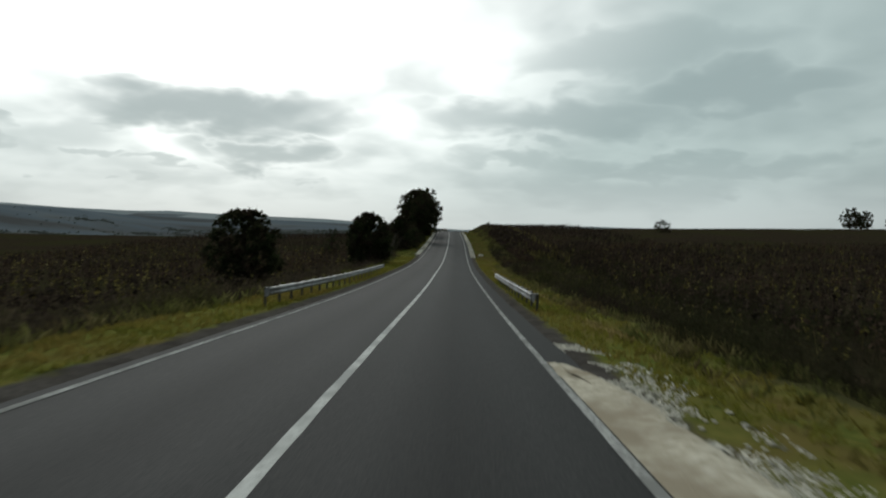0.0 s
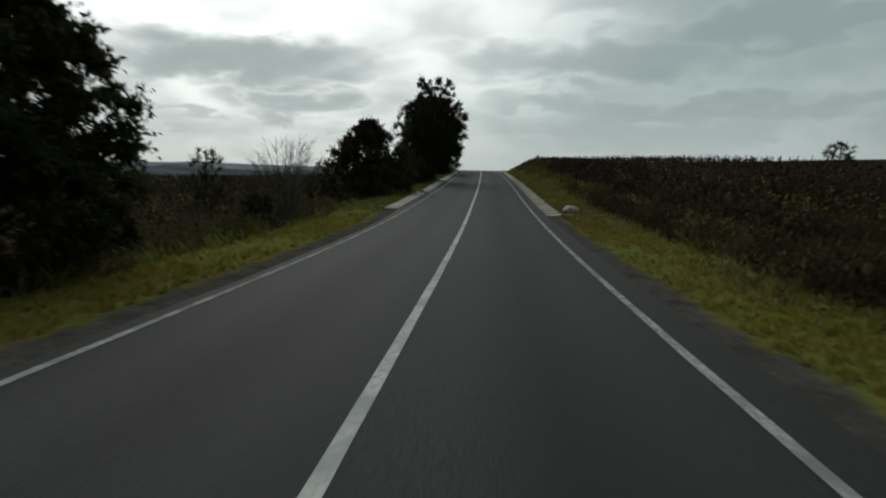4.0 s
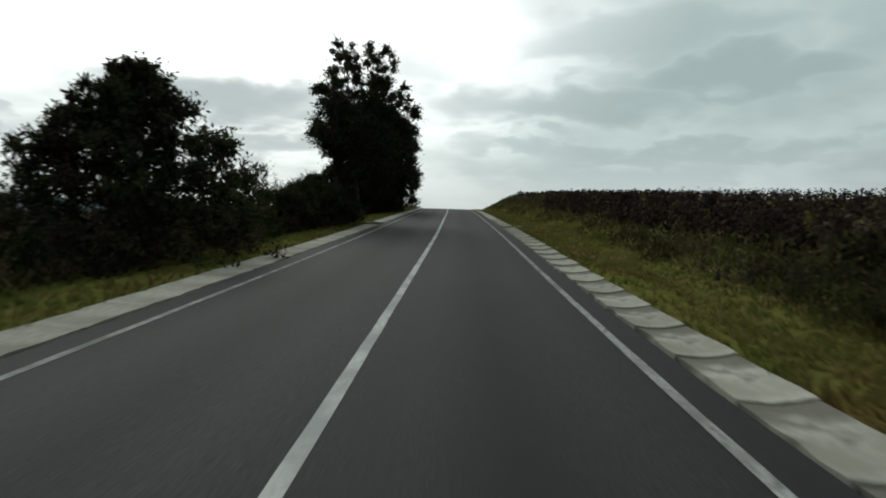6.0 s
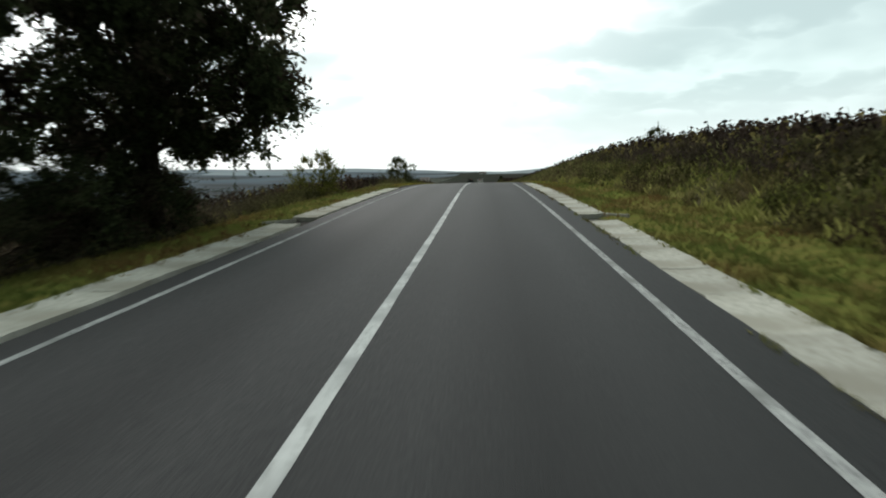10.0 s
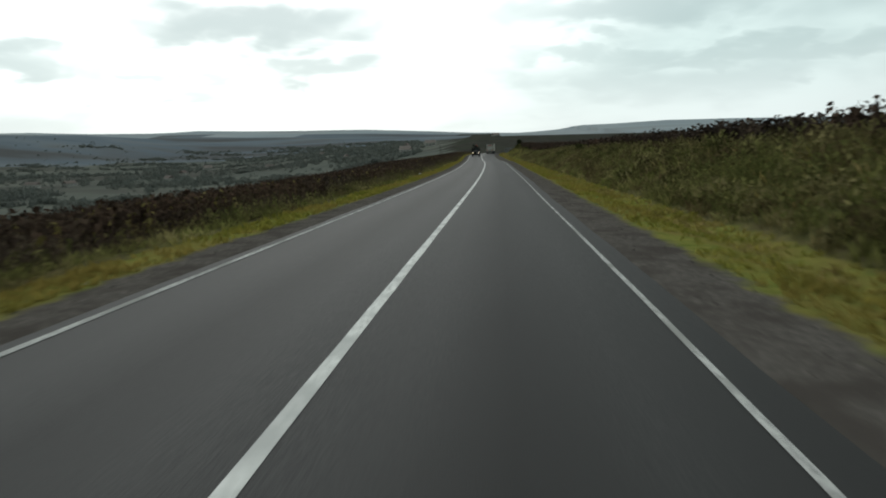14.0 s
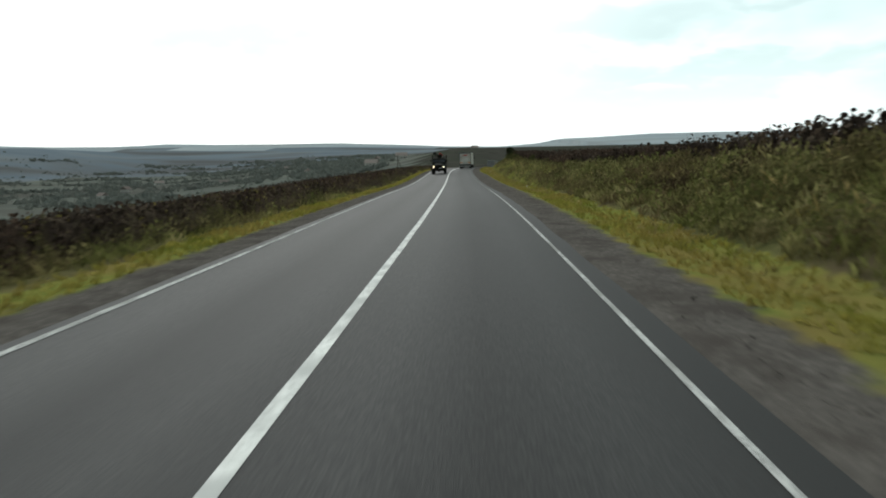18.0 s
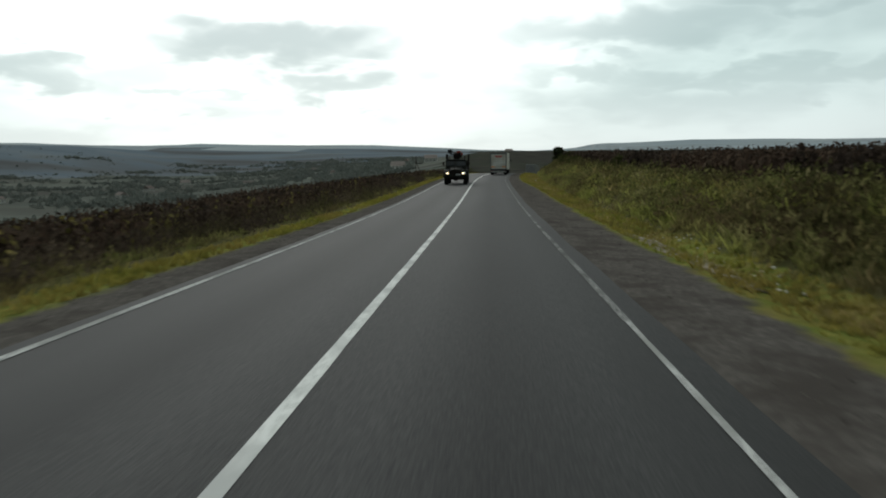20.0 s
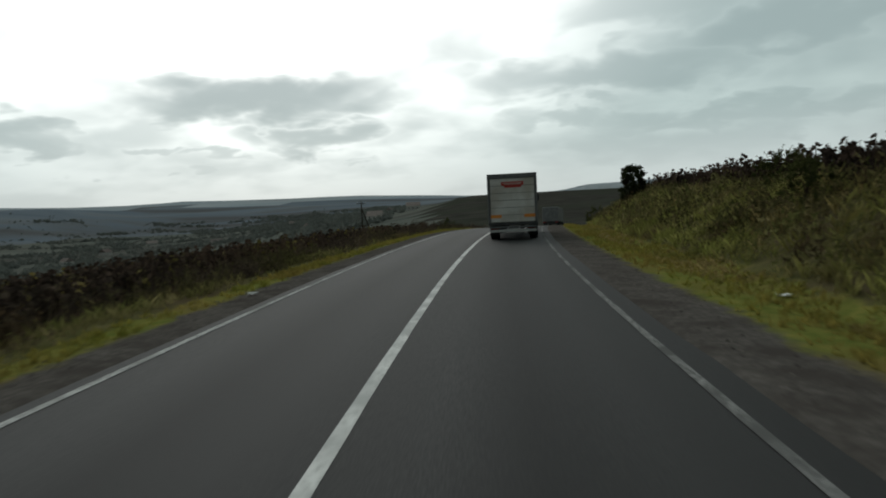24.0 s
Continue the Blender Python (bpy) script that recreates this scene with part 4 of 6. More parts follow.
def foliage(clumps, per, size, rng, heart, bushy=False):
    """Leaves set along short sprigs that grow outward from each clump; those of a bush are longer, upright and small-leaved."""
    c = np.asarray(clumps)
    sprigs, leaves = (max(3, int(per * 1.9) // 12), 12) if bushy else (max(3, int(per * 1.35) // 8), 8)
    size = size * (0.66 if bushy else 1)
    n = len(c) * sprigs
    base, rad = np.repeat(c[:, :3], sprigs, 0), np.repeat(c[:, 3], sprigs)

    def unit(v):
        return v / np.maximum(np.linalg.norm(v, axis=-1), 1e-6)[..., None]

    out = unit(base - np.asarray(heart))
    d = unit((0.5 * out + [0, 0, 0.75] + rng.normal(0, 0.5, (n, 3))) if bushy else (0.75 * out + [0, 0, 0.3] + rng.normal(0, 0.75, (n, 3))))
    p0 = base + unit(rng.normal(0, 1, (n, 3))) * (rad * rng.uniform(0, 0.55, n))[:, None]
    length = rad * rng.uniform(0.4, 1.0, n) + (0.1 + 0.5 * rad) * rng.uniform(0, 1, n) ** 3 * 1.2
    if bushy:
        length = length * 1.5 + 0.5 * rng.uniform(0, 1, n) ** 4
    f = np.linspace(0.1, 1.0, leaves)[None, :, None] + rng.uniform(-0.06, 0.06, (n, leaves, 1))
    p = p0[:, None] + d[:, None] * (length[:, None, None] * f) - [0, 0, 0.12] * (f ** 2) * length[:, None, None]
    p = p + rng.normal(0, 0.07, (n, leaves, 3)) * rad[:, None, None]
    u = unit(0.55 * d[:, None] + rng.normal(0, 0.6, (n, leaves, 3)))
    w = unit(np.cross(u, rng.normal(0, 1, (n, leaves, 3))))
    L = 0.98 * size * rng.uniform(0.55, 1.35, (n, leaves, 1)) * (1.15 - 0.35 * f)
    bend = np.cross(u, w) * L * 0.2
    V = np.stack([p - u * L * 0.3, p + u * L * 0.6 + w * L * 0.45 + bend, p + u * L * 1.7, p + u * L * 0.6 - w * L * 0.45 + bend], 2).reshape(-1, 3)
    k = np.arange(n * leaves)[:, None] * 4
    return V, np.concatenate([k + [0, 1, 2], k + [0, 2, 3]])


def tree(name, s, lat, height, crown, seed, label, shift=0.0, **kw):
    return _tree(name, s, lat, height, crown, seed, label, shift, **kw)


def _tree(name, s, lat, height, crown, seed, label, shift, leaf=M_LEAF, clumps=150, per=70, size=0.11, trunk=0.2, low=0.25, shape="round", airy=0.0, category="tree", group=""):
    """Tapered trunk, limbs to the leaf clumps, crown with gaps and an uneven outline. crown: half widths x, y."""
    rng = np.random.RandomState(seed)
    foot = spot(s, lat, -0.1)
    root = new(name)
    root.location = foot
    tagged(root, label, category, group)
    cs = []
    z0, z1 = height * low, height * 0.97
    lumps = [(rng.uniform(0, 6.283), rng.uniform(0, 1), rng.uniform(0.78, 1.18)) for _ in range(7)]
    clumps = int(clumps * 1.25)
    while len(cs) < clumps:
        f, a = rng.uniform(0, 1), rng.uniform(0, 6.283)
        if shape == "cone":
            w = 1.05 * (1 - f) ** (0.72 if crown[0] > 2 else 0.9) + 0.06
        elif shape == "tall":
            w = 1.0 if f < 0.45 else 1.0 - 0.45 * (f - 0.45) / 0.55
            w *= min(1, 0.7 + 3 * f)
        elif shape == "dome":
            w = 0.12 + 0.95 * (1 - f ** 1.35)
        elif shape == "bush":
            w = math.sqrt(max(0.02, 1 - f ** 2.2))
        else:
            w = math.sqrt(max(0.02, 1 - (2 * f - 0.85) ** 2 / 1.4)) if f > 0.1 else 0.62
        k = min(lumps, key=lambda q: abs((q[0] - a + 3.14) % 6.283 - 3.14) * 0.6 + abs(q[1] - f) * 2)[2]
        r = rng.uniform(0.1, 1) ** 0.55 * w * k
        rad = rng.uniform(0.09, 0.19) * min(crown) * (0.6 + 0.4 * w)
        if airy and f > 0.62 and rng.uniform() < airy:
            continue
        cs.append((shift + crown[0] * r * math.cos(a), crown[1] * r * math.sin(a), z0 + (z1 - z0) * f, rad))
    bm = bmesh.new()
    top = Vector((rng.normal(0, 0.15), rng.normal(0, 0.15), height * 0.8))
    knee = Vector((rng.normal(0, 0.1), rng.normal(0, 0.1), height * 0.35))
    tube(bm, (0, 0, -0.3), knee, trunk, trunk * 0.72, 9)
    tube(bm, knee, top, trunk * 0.72, trunk * 0.2, 8)
    part("trunk", bm, M_BARK, root, smooth=True)
    bm = bmesh.new()
    for c in cs[:: max(1, clumps // 42)]:
        f = min(0.9, max(0.1, (c[2] / height) * 0.72))
        h = height * 0.8 * f
        st = knee * (h / knee.z) if h < knee.z else knee.lerp(top, (h - knee.z) / max(0.1, top.z - knee.z))
        e = Vector(c[:3])
        mid = st.lerp(e, 0.5) + Vector((0, 0, 0.1 * (e - st).length))
        r = trunk * (0.34 - 0.22 * f)
        tube(bm, st, mid, r, r * 0.6, 5, False)
        tube(bm, mid, e, r * 0.6, r * 0.15, 4, False)
    part("limb", bm, M_BARK, root, smooth=True)
    V, F = foliage(cs, per, size, rng, (shift, 0, height * (low + 0.9) / 2.2), shape == "bush")
    ob = new("crown", raw_mesh("crown", V, F, leaf))
    ob.parent = root
    return root


def bare_shrub(s, lat, height, spread, seed, label, stems=46):
    rng = np.random.RandomState(seed)
    root = new("shrub")
    root.location = spot(s, lat, -0.05)
    tagged(root, label, "shrub")
    bm = bmesh.new()
    for _ in range(stems):
        a, l = rng.uniform(0, 6.283), rng.uniform(0.25, 1) * spread
        e = Vector((math.cos(a) * l, math.sin(a) * l, height * rng.uniform(0.8, 1.0) * (1 - 0.35 * (l / spread) ** 2)))
        m = e * 0.45 + Vector((rng.normal(0, 0.1), rng.normal(0, 0.1), 0.25))
        tube(bm, (rng.normal(0, 0.15), rng.normal(0, 0.15), 0), m, 0.026, 0.016, 5, False)
        tube(bm, m, e, 0.016, 0.004, 4, False)
        for k in range(11):
            b = m.lerp(e, rng.uniform(0, 0.95))
            tip = b + Vector((rng.normal(0, 0.32) + 0.25 * math.cos(a), rng.normal(0, 0.32) + 0.25 * math.sin(a), rng.uniform(0.1, 0.6)))
            tube(bm, b, tip, 0.009, 0.003, 3, False)
    part("stem", bm, M_TWIG, root)
    return root


tree("roadside_tree", 76, -17, 6.7, (3.3, 3.3), 301, "dark rounded tree standing in the field edge", clumps=220, per=95, size=0.12, low=0.08, trunk=0.16)
tree("roadside_tree", 103, -9.75, 7.2, (3.2, 3.6), 302, "dense dark square-topped tree beside the verge", clumps=360, per=110, size=0.11, low=0.04, trunk=0.2)
tree("bush", 140.5, -22, 5.0, (2.0, 2.0), 303, "small dark bush in the field", clumps=60, per=80, size=0.09, low=0.05, trunk=0.08, shape="bush", category="bush")
bare_shrub(121, -8.8, 4.9, 2.2, 304, "bare pale leafless shrub among weeds")
tree("bush", 119.5, -9.9, 1.9, (1.2, 1.4), 305, "dark leafy bush beside a bare shrub", clumps=50, per=80, size=0.085, low=0.05, trunk=0.07, shape="bush", category="bush")
tree("bush_tree", 145, -9.45, 6.8, (4.7, 4.3), 306, "broad dark dome-shaped tree close to the road", clumps=330, per=105, size=0.105, low=0.04, trunk=0.2, shape="dome", leaf=M_LEAF)
tree("bush", 153, -8.8, 3.3, (2.0, 2.8), 307, "low dark shrub between roadside trees", clumps=80, per=90, size=0.095, low=0.03, trunk=0.07, shape="bush", leaf=M_LEAF_B, category="bush")
tree("bush", 161.5, -10.6, 4.6, (2.3, 2.3), 308, "sparse twiggy bush with thin leaves", clumps=46, per=60, size=0.08, low=0.1, trunk=0.08, shape="bush", leaf=M_LEAF_B, category="bush")

tree("tall_roadside_tree", 169, -7.4, 12.9, (3.8, 4.4), 310, "tall dark tree with a thin ragged top over the road", shift=1.4, clumps=300, per=105, size=0.11, low=0.40, trunk=0.28, shape="tall", airy=0.6)
for k, (s, lat, h) in enumerate([(160.5, -9.0, 2.7), (164.0, -8.6, 3.1), (167.5, -8.9, 3.7), (166.8, -7.6, 2.7), (170.8, -7.6, 4.1), (172.6, -8.8, 4.2)]):
    tree("bush", s, lat, h, (1.9, 2.4), 380 + k, "dark thick bush below a tall tree", clumps=100, per=110, size=0.105, low=0.02, trunk=0.07, shape="bush", category="bush", group="bushes below the tall tree")
tree("roadside_tree", 201, -9.3, 13.6, (5.9, 5.6), 312, "large dark round-crowned tree by the verge", clumps=640, per=115, size=0.13, low=0.05, trunk=0.34)
tree("roadside_tree", 223, -9.7, 12.6, (5.7, 5.4), 313, "large dark spreading tree with gaps in its crown", clumps=460, per=110, size=0.135, low=0.25, trunk=0.34)

tree("bush", 221, -11.6, 2.4, (3.0, 2.6), 314, "dark thick bush at the foot of a large tree", clumps=80, per=110, size=0.09, low=0.04, trunk=0.08, shape="bush", category="bush")
for k, (s, lat, h) in enumerate([(197, -16.2, 4.9), (195, -12.6, 3.8), (200, -9.2, 3.6), (206, -9.4, 3.8), (212, -9.8, 3.6), (216, -9.9, 3.4), (220, -9.8, 3.0), (223.5, -10.4, 2.7)]):
    tree("bush", s, lat, h, (2.6, 3.2), 360 + k, "dark thick undergrowth bush below large trees", clumps=85, per=110, size=0.095, low=0.03, trunk=0.07, shape="bush", category="bush", group="undergrowth below the trees")
tree("bush", 243, -9.2, 3.0, (2.2, 2.2), 315, "yellowing open bush at the field edge", clumps=70, per=60, size=0.09, low=0.1, trunk=0.06, shape="bush", leaf=M_LEAF_Y, category="bush")
tree("bush", 273.6, -8.3, 3.3, (2.1, 2.1), 316, "dark upright bush beside the verge", clumps=110, per=70, size=0.08, low=0.06, trunk=0.06, shape="bush", leaf=M_LEAF_B, category="bush")
tree("bush", 278.5, -8.0, 1.6, (0.9, 0.9), 317, "small thin bush beside the verge", clumps=22, per=40, size=0.08, low=0.05, trunk=0.04, shape="bush", leaf=M_LEAF_B, category="bush")
tree("bush", 205, 62, 3.4, (2.6, 2.6), 318, "lone dark bush on the field ridge", clumps=70, per=50, size=0.14, low=0.02, trunk=0.1, shape="bush", category="bush")
for k, (s, lat, h) in enumerate([(238, 138, 7.5), (246, 145, 6.0), (252, 152, 6.4), (243, 158, 5.4)]):
    tree("field_tree", s, lat, h, (3.0, 3.0), 320 + k, "dark tree of a clump on the field ridge", clumps=80, per=45, size=0.2, low=0.1, trunk=0.16, group="clump of trees on the ridge")
tree("bush", 252.5, 14.6, 2.2, (1.3, 1.3), 330, "green bush on top of the bank", clumps=40, per=45, size=0.09, low=0.05, trunk=0.06, shape="bush", leaf=M_LEAF_B, category="bush")
tree("conifer", 546, 11.8, 3.2, (1.35, 1.35), 331, "small dark bushy conifer on the bank by the bend", clumps=170, per=60, size=0.09, low=0.0, trunk=0.08, shape="tall")
for k, (s, lat, h) in enumerate([(508, 11.5, 1.7), (513, 12.8, 1.5), (497, 12.2, 1.3), (556, 9, 1.6), (470, 12.5, 1.3), (563, -8.5, 1.8), (372, 12.2, 1.3)]):
    tree("bush", s, lat, h, (1.1, 1.3), 340 + k, "low olive bush on the roadside bank", clumps=36, per=40, size=0.08, low=0.03, trunk=0.04, shape="bush", leaf=M_LEAF_B, category="bush")


# woods and hedges in the valley
def far_woods():
    rng = np.random.RandomState(401)
    pts = []
    while len(pts) < 6800:
        s, l = rng.uniform(330, 2100), -rng.uniform(110, 1400)
        if s > 560 and l + float(at(RX, min(s, 1390))) > -0.12 * (s - 450) - 20:
            continue
        # scattered groves, thinner towards the far slope
        if 0.7 * wave(s, l * 0.6, 31, 0.8) + 0.7 * wave(s, l, 17, 2.2) + 0.14 * rng.normal() > 0.2 + 0.4 * ease(-l, 600, 1300):
            n = rng.randint(1, 4)
            for k in range(n):
                pts.append((s + rng.normal(0, 8), l + rng.normal(0, 8), rng.uniform(1.8, 5.0)))
    for k in range(900):
        s = rng.uniform(330, 2000)
        pts.append((s, -max(110, 0.12 * (s - 450) + 60 + float(at(RX, min(s, 1390)))) - rng.uniform(0, 1) ** 1.5 * 1100, rng.uniform(1.2, 3.4)))
    V, F = [], []
    for n, (s, l, r) in enumerate(pts):
        x, y = float(at(RX, min(s, 1390))) + l, s
        z = float(land(x, y))
        m = 36
        d = rng.normal(0, 1, (m, 3))
        d /= np.linalg.norm(d, axis=1)[:, None]
        d[:, 2] = np.abs(d[:, 2]) * rng.uniform(0.9, 1.5) + rng.uniform(-0.05, 0.1, m)
        c = d * rng.uniform(0.45, 1.05, (m, 1)) * r * [1, 1, 0.85] + [x, y, z]
        tri = c[:, None] + rng.normal(0, 1, (m, 3, 3)) * 0.27 * r
        V.append(tri.reshape(-1, 3))
    # poplars of a village on the far slope, and a nearer grove below the field
    tall = [(rng.uniform(-400, -315), rng.uniform(1590, 1660), rng.uniform(2.5, 4), rng.uniform(2.2, 3.4)) for k in range(16)]
    tall += [(-99 + rng.normal(0, 9), 718 + rng.normal(0, 6), rng.uniform(3.0, 4.4), rng.uniform(1.2, 1.6)) for k in range(9)]
    tall += [(-66 + rng.normal(0, 5), 655 + rng.normal(0, 8), rng.uniform(1.5, 2.4), rng.uniform(1.0, 1.3)) for k in range(6)]
    for x, y, r, k in tall:
        m = 150
        d = rng.normal(0, 1, (m, 3))
        d /= np.linalg.norm(d, axis=1)[:, None]
        d[:, 2] = d[:, 2] * k + 0.75 * k
        c = d * rng.uniform(0.5, 1.05, (m, 1)) * r + [x, y, float(land(x, y))]
        V.append((c[:, None] + rng.normal(0, 1, (m, 3, 3)) * 0.16 * r).reshape(-1, 3))
    V = np.concatenate(V)
    F = [np.arange(len(V)).reshape(-1, 3)]
    V = [V]
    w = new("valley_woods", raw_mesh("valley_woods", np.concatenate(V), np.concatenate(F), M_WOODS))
    tagged(w, "dark hedges and clumps of trees across the valley", "woods", kind="stuff")


far_woods()


# ---- guardrails ----
def guardrail(s0, s1, side, label):
    """W-beam rail on posts with spacer blocks, and a rounded end piece."""
    root = new("guardrail")
    root.location = spot(s0, side * 5.15)
    tagged(root, label, "guardrail")
    off = -Vector(root.location)
    S = np.arange(s0, s1 + 0.1, 1.0)
    prof = [(0.0, 0.31), (0.07, 0.27), (0.07, 0.20), (0.0, 0.155), (0.07, 0.11), (0.07, 0.04), (0.0, 0.0)]
    V = []
    for u, v in prof:
        for s in S:
            p = spot(s, side * 5.15) + off
            n = Vector((math.cos(at(RTH, s)), math.sin(at(RTH, s)), 0)) * side
            V.append(p - n * (u + 0.16) + Vector((0, 0, 0.46 + v)))
    n = len(S)
    k = np.arange(n - 1)
    F = np.concatenate([np.stack([c * n + k, (c + 1) * n + k, (c + 1) * n + k + 1, c * n + k + 1], -1) for c in range(len(prof) - 1)])
    beam = new("beam", raw_mesh("beam", np.array([v[:] for v in V]), F, M_ZINC))
    beam.modifiers.new("thickness", "SOLIDIFY").thickness = 0.008
    beam.parent = root
    bm = bmesh.new()
    box(bm, (0.09, 0.11, 1.2), (0, 0, 0.12), bevel=0.012)
    post = part("post", bm, M_POST, root)
    bm = bmesh.new()
    box(bm, (0.3, 0.16, 0.02), (0, 0, 0.73), bevel=0.004)
    box(bm, (0.26, 0.02, 0.22), (0, 0.05, 0.6), bevel=0.004)
    cap = part("bracket", bm, M_ZINC, root)
    first = True
    for s in np.arange(s0 + 0.5, s1, 1.9):
        m = Matrix.Translation(spot(s, side * 5.25) + off) @ pose(0, 0, 0, 0, 0, heading(s))
        mb = Matrix.Translation(spot(s, side * 5.12) + off) @ pose(0, 0, 0, 0, 0, heading(s))
        if first:
            post.matrix_basis, cap.matrix_basis, first = m, mb, False
        else:
            shared("post", post.data, root, m)
            shared("bracket", cap.data, root, mb)
    for s, d in ((s0, -1), (s1, 1)):
        bm = bmesh.new()
        out = [bm.verts.new((x, d * y, z)) for x, y, z in ((0, 0, 0.46), (0, 0, 0.77), (0.02, 0.35, 0.79), (0.03, 0.62, 0.72), (0.03, 0.62, 0.5), (0.02, 0.35, 0.44))]
        bm.faces.new(out)
        bmesh.ops.solidify(bm, geom=bm.faces[:], thickness=0.012)
        part("end_piece", bm, M_ZINC, root, m=Matrix.Translation(spot(s, side * 4.96) + off) @ pose(0, 0, 0, 0, 0, heading(s)))
    return root


guardrail(45.6, 69.3, 1, "grey galvanised guardrail on posts beside the verge")
guardrail(43, 80, -1, "grey galvanised guardrail on posts beside the verge")


# ---- concrete gutters ----
def slab_mesh(seed, mat, L=1.97, W=0.88, dip=0.05, rise=0.05):
    """A dished gutter slab; its near end lies proud of the next one."""
    rng = random.Random(seed)
    bm = bmesh.new()
    nx, ny = 8, 5
    grid = {}
    for i in range(nx + 1):
        for j in range(ny + 1):
            f = i / nx
            x, y = W * f, L * j / ny - L / 2
            if j in (0, ny):
                y += rng.uniform(-0.02, 0.02)
            if i in (0, nx):
                x += rng.uniform(-0.02, 0.02) if i else rng.choice((0, 0, 0.02, 0.05)) + rng.uniform(-0.02, 0.03)
            grid[i, j] = bm.verts.new((x, y, rise * f - dip * math.sin(math.pi * f) + rng.uniform(-0.003, 0.003)))
    for i in range(nx):
        for j in range(ny):
            bm.faces.new((grid[i, j], grid[i + 1, j], grid[i + 1, j + 1], grid[i, j + 1]))
    edge = [e for e in bm.edges if e.is_boundary]
    r = bmesh.ops.extrude_edge_only(bm, edges=edge)
    bmesh.ops.translate(bm, vec=(0, 0, -0.16), verts=[v for v in r["geom"] if isinstance(v, bmesh.types.BMVert)])
    me = bpy.data.meshes.new("gutter_slab")
    bm.normal_update()
    bm.to_mesh(me)
    bm.free()
    me.materials.append(mat)
    return me


DISHED, FLAT = [slab_mesh(k, M_SILTED, dip=0.05) for k in range(7)], [slab_mesh(20 + k, M_CONCRETE, L=1.99, dip=0.012, rise=0.02) for k in range(7)]


def gutter(side, s0, s1, skip):
    root = new("gutter")
    root.location = on_road(s0, side * 4.2)
    tagged(root, "row of pale concrete gutter slabs along the asphalt edge", "gutter", kind="structure")
    off = -Vector(root.location)
    rng = random.Random(50 + side)
    for s in np.arange(s0, s1, 2.0):
        if any(a < s < b for a, b in skip):
            continue
        dished = s < 186 and side > 0
        p = on_road(s, side * (4.27 + (0.06 if side < 0 else 0) + 0.12 * float(ease(s, 185, 215)) + rng.uniform(-0.015, 0.015)), rng.uniform(-0.004, 0.008) - (0 if dished else 0.006)) + off
        grade = math.degrees(math.atan((at(RZ, s + 1) - at(RZ, s - 1)) / 2)) - (0.9 if dished else 0)
        m = Matrix.Translation(p) @ pose(0, 0, 0, grade, 0, heading(s) + rng.uniform(-0.35, 0.35)) @ Matrix.Diagonal((side, 1, 1, 1))
        shared("gutter_slab", rng.choice(DISHED if dished else FLAT), root, m)


gutter(1, 126.5, 254, [(170, 171), (222, 223)])
gutter(-1, 129, 246, [(168.5, 172), (222.5, 223.5)])


def chute(s, side, length, label):
    """Concrete edge of a drain that runs off down the verge."""
    root = new("drain_edge")
    root.matrix_basis = Matrix.Translation(on_road(s, side * 5.0, 0.03)) @ pose(0, 0, 0, 0, 0, heading(s) + (-58 if side > 0 else 58))
    tagged(root, label, "drain", kind="structure")
    bm = bmesh.new()
    box(bm, (length, 0.08, 0.14), (side * length / 2, 0, -0.085), bevel=0.012)
    part("kerb", bm, M_CONCRETE, root)


chute(171.7, 1, 1.55, "thin pale concrete drain edge across the verge")
chute(172.2, -1, 1.5, "thin pale concrete drain edge across the verge")
chute(223.9, 1, 1.6, "thin pale concrete drain edge across the verge")
chute(223.3, -1, 1.4, "thin pale concrete drain edge across the verge")
chute(127.2, 1, 1.6, "broken pale concrete drain edge in the grass")
chute(130, -1, 1.2, "broken pale concrete drain edge in the grass")


def stone_mesh(seed, r):
    rng = random.Random(seed)
    bm = bmesh.new()
    bmesh.ops.create_icosphere(bm, subdivisions=2, radius=r)
    for v in bm.verts:
        v.co *= 1 + 0.28 * noise.noise(v.co / r * 1.3 + Vector((seed, 0, 0)))
        v.co.z *= 0.55
    me = bpy.data.meshes.new("stone")
    bm.to_mesh(me)
    bm.free()
    me.materials.append(M_STONE)
    return me


PEBBLES = [stone_mesh(k, 0.06) for k in range(4)]
b = new("boulder", stone_mesh(9, 0.5))
b.location = spot(129.5, 6.1, 0.12)
tagged(b, "pale limestone boulder lying in the verge grass", "boulder")


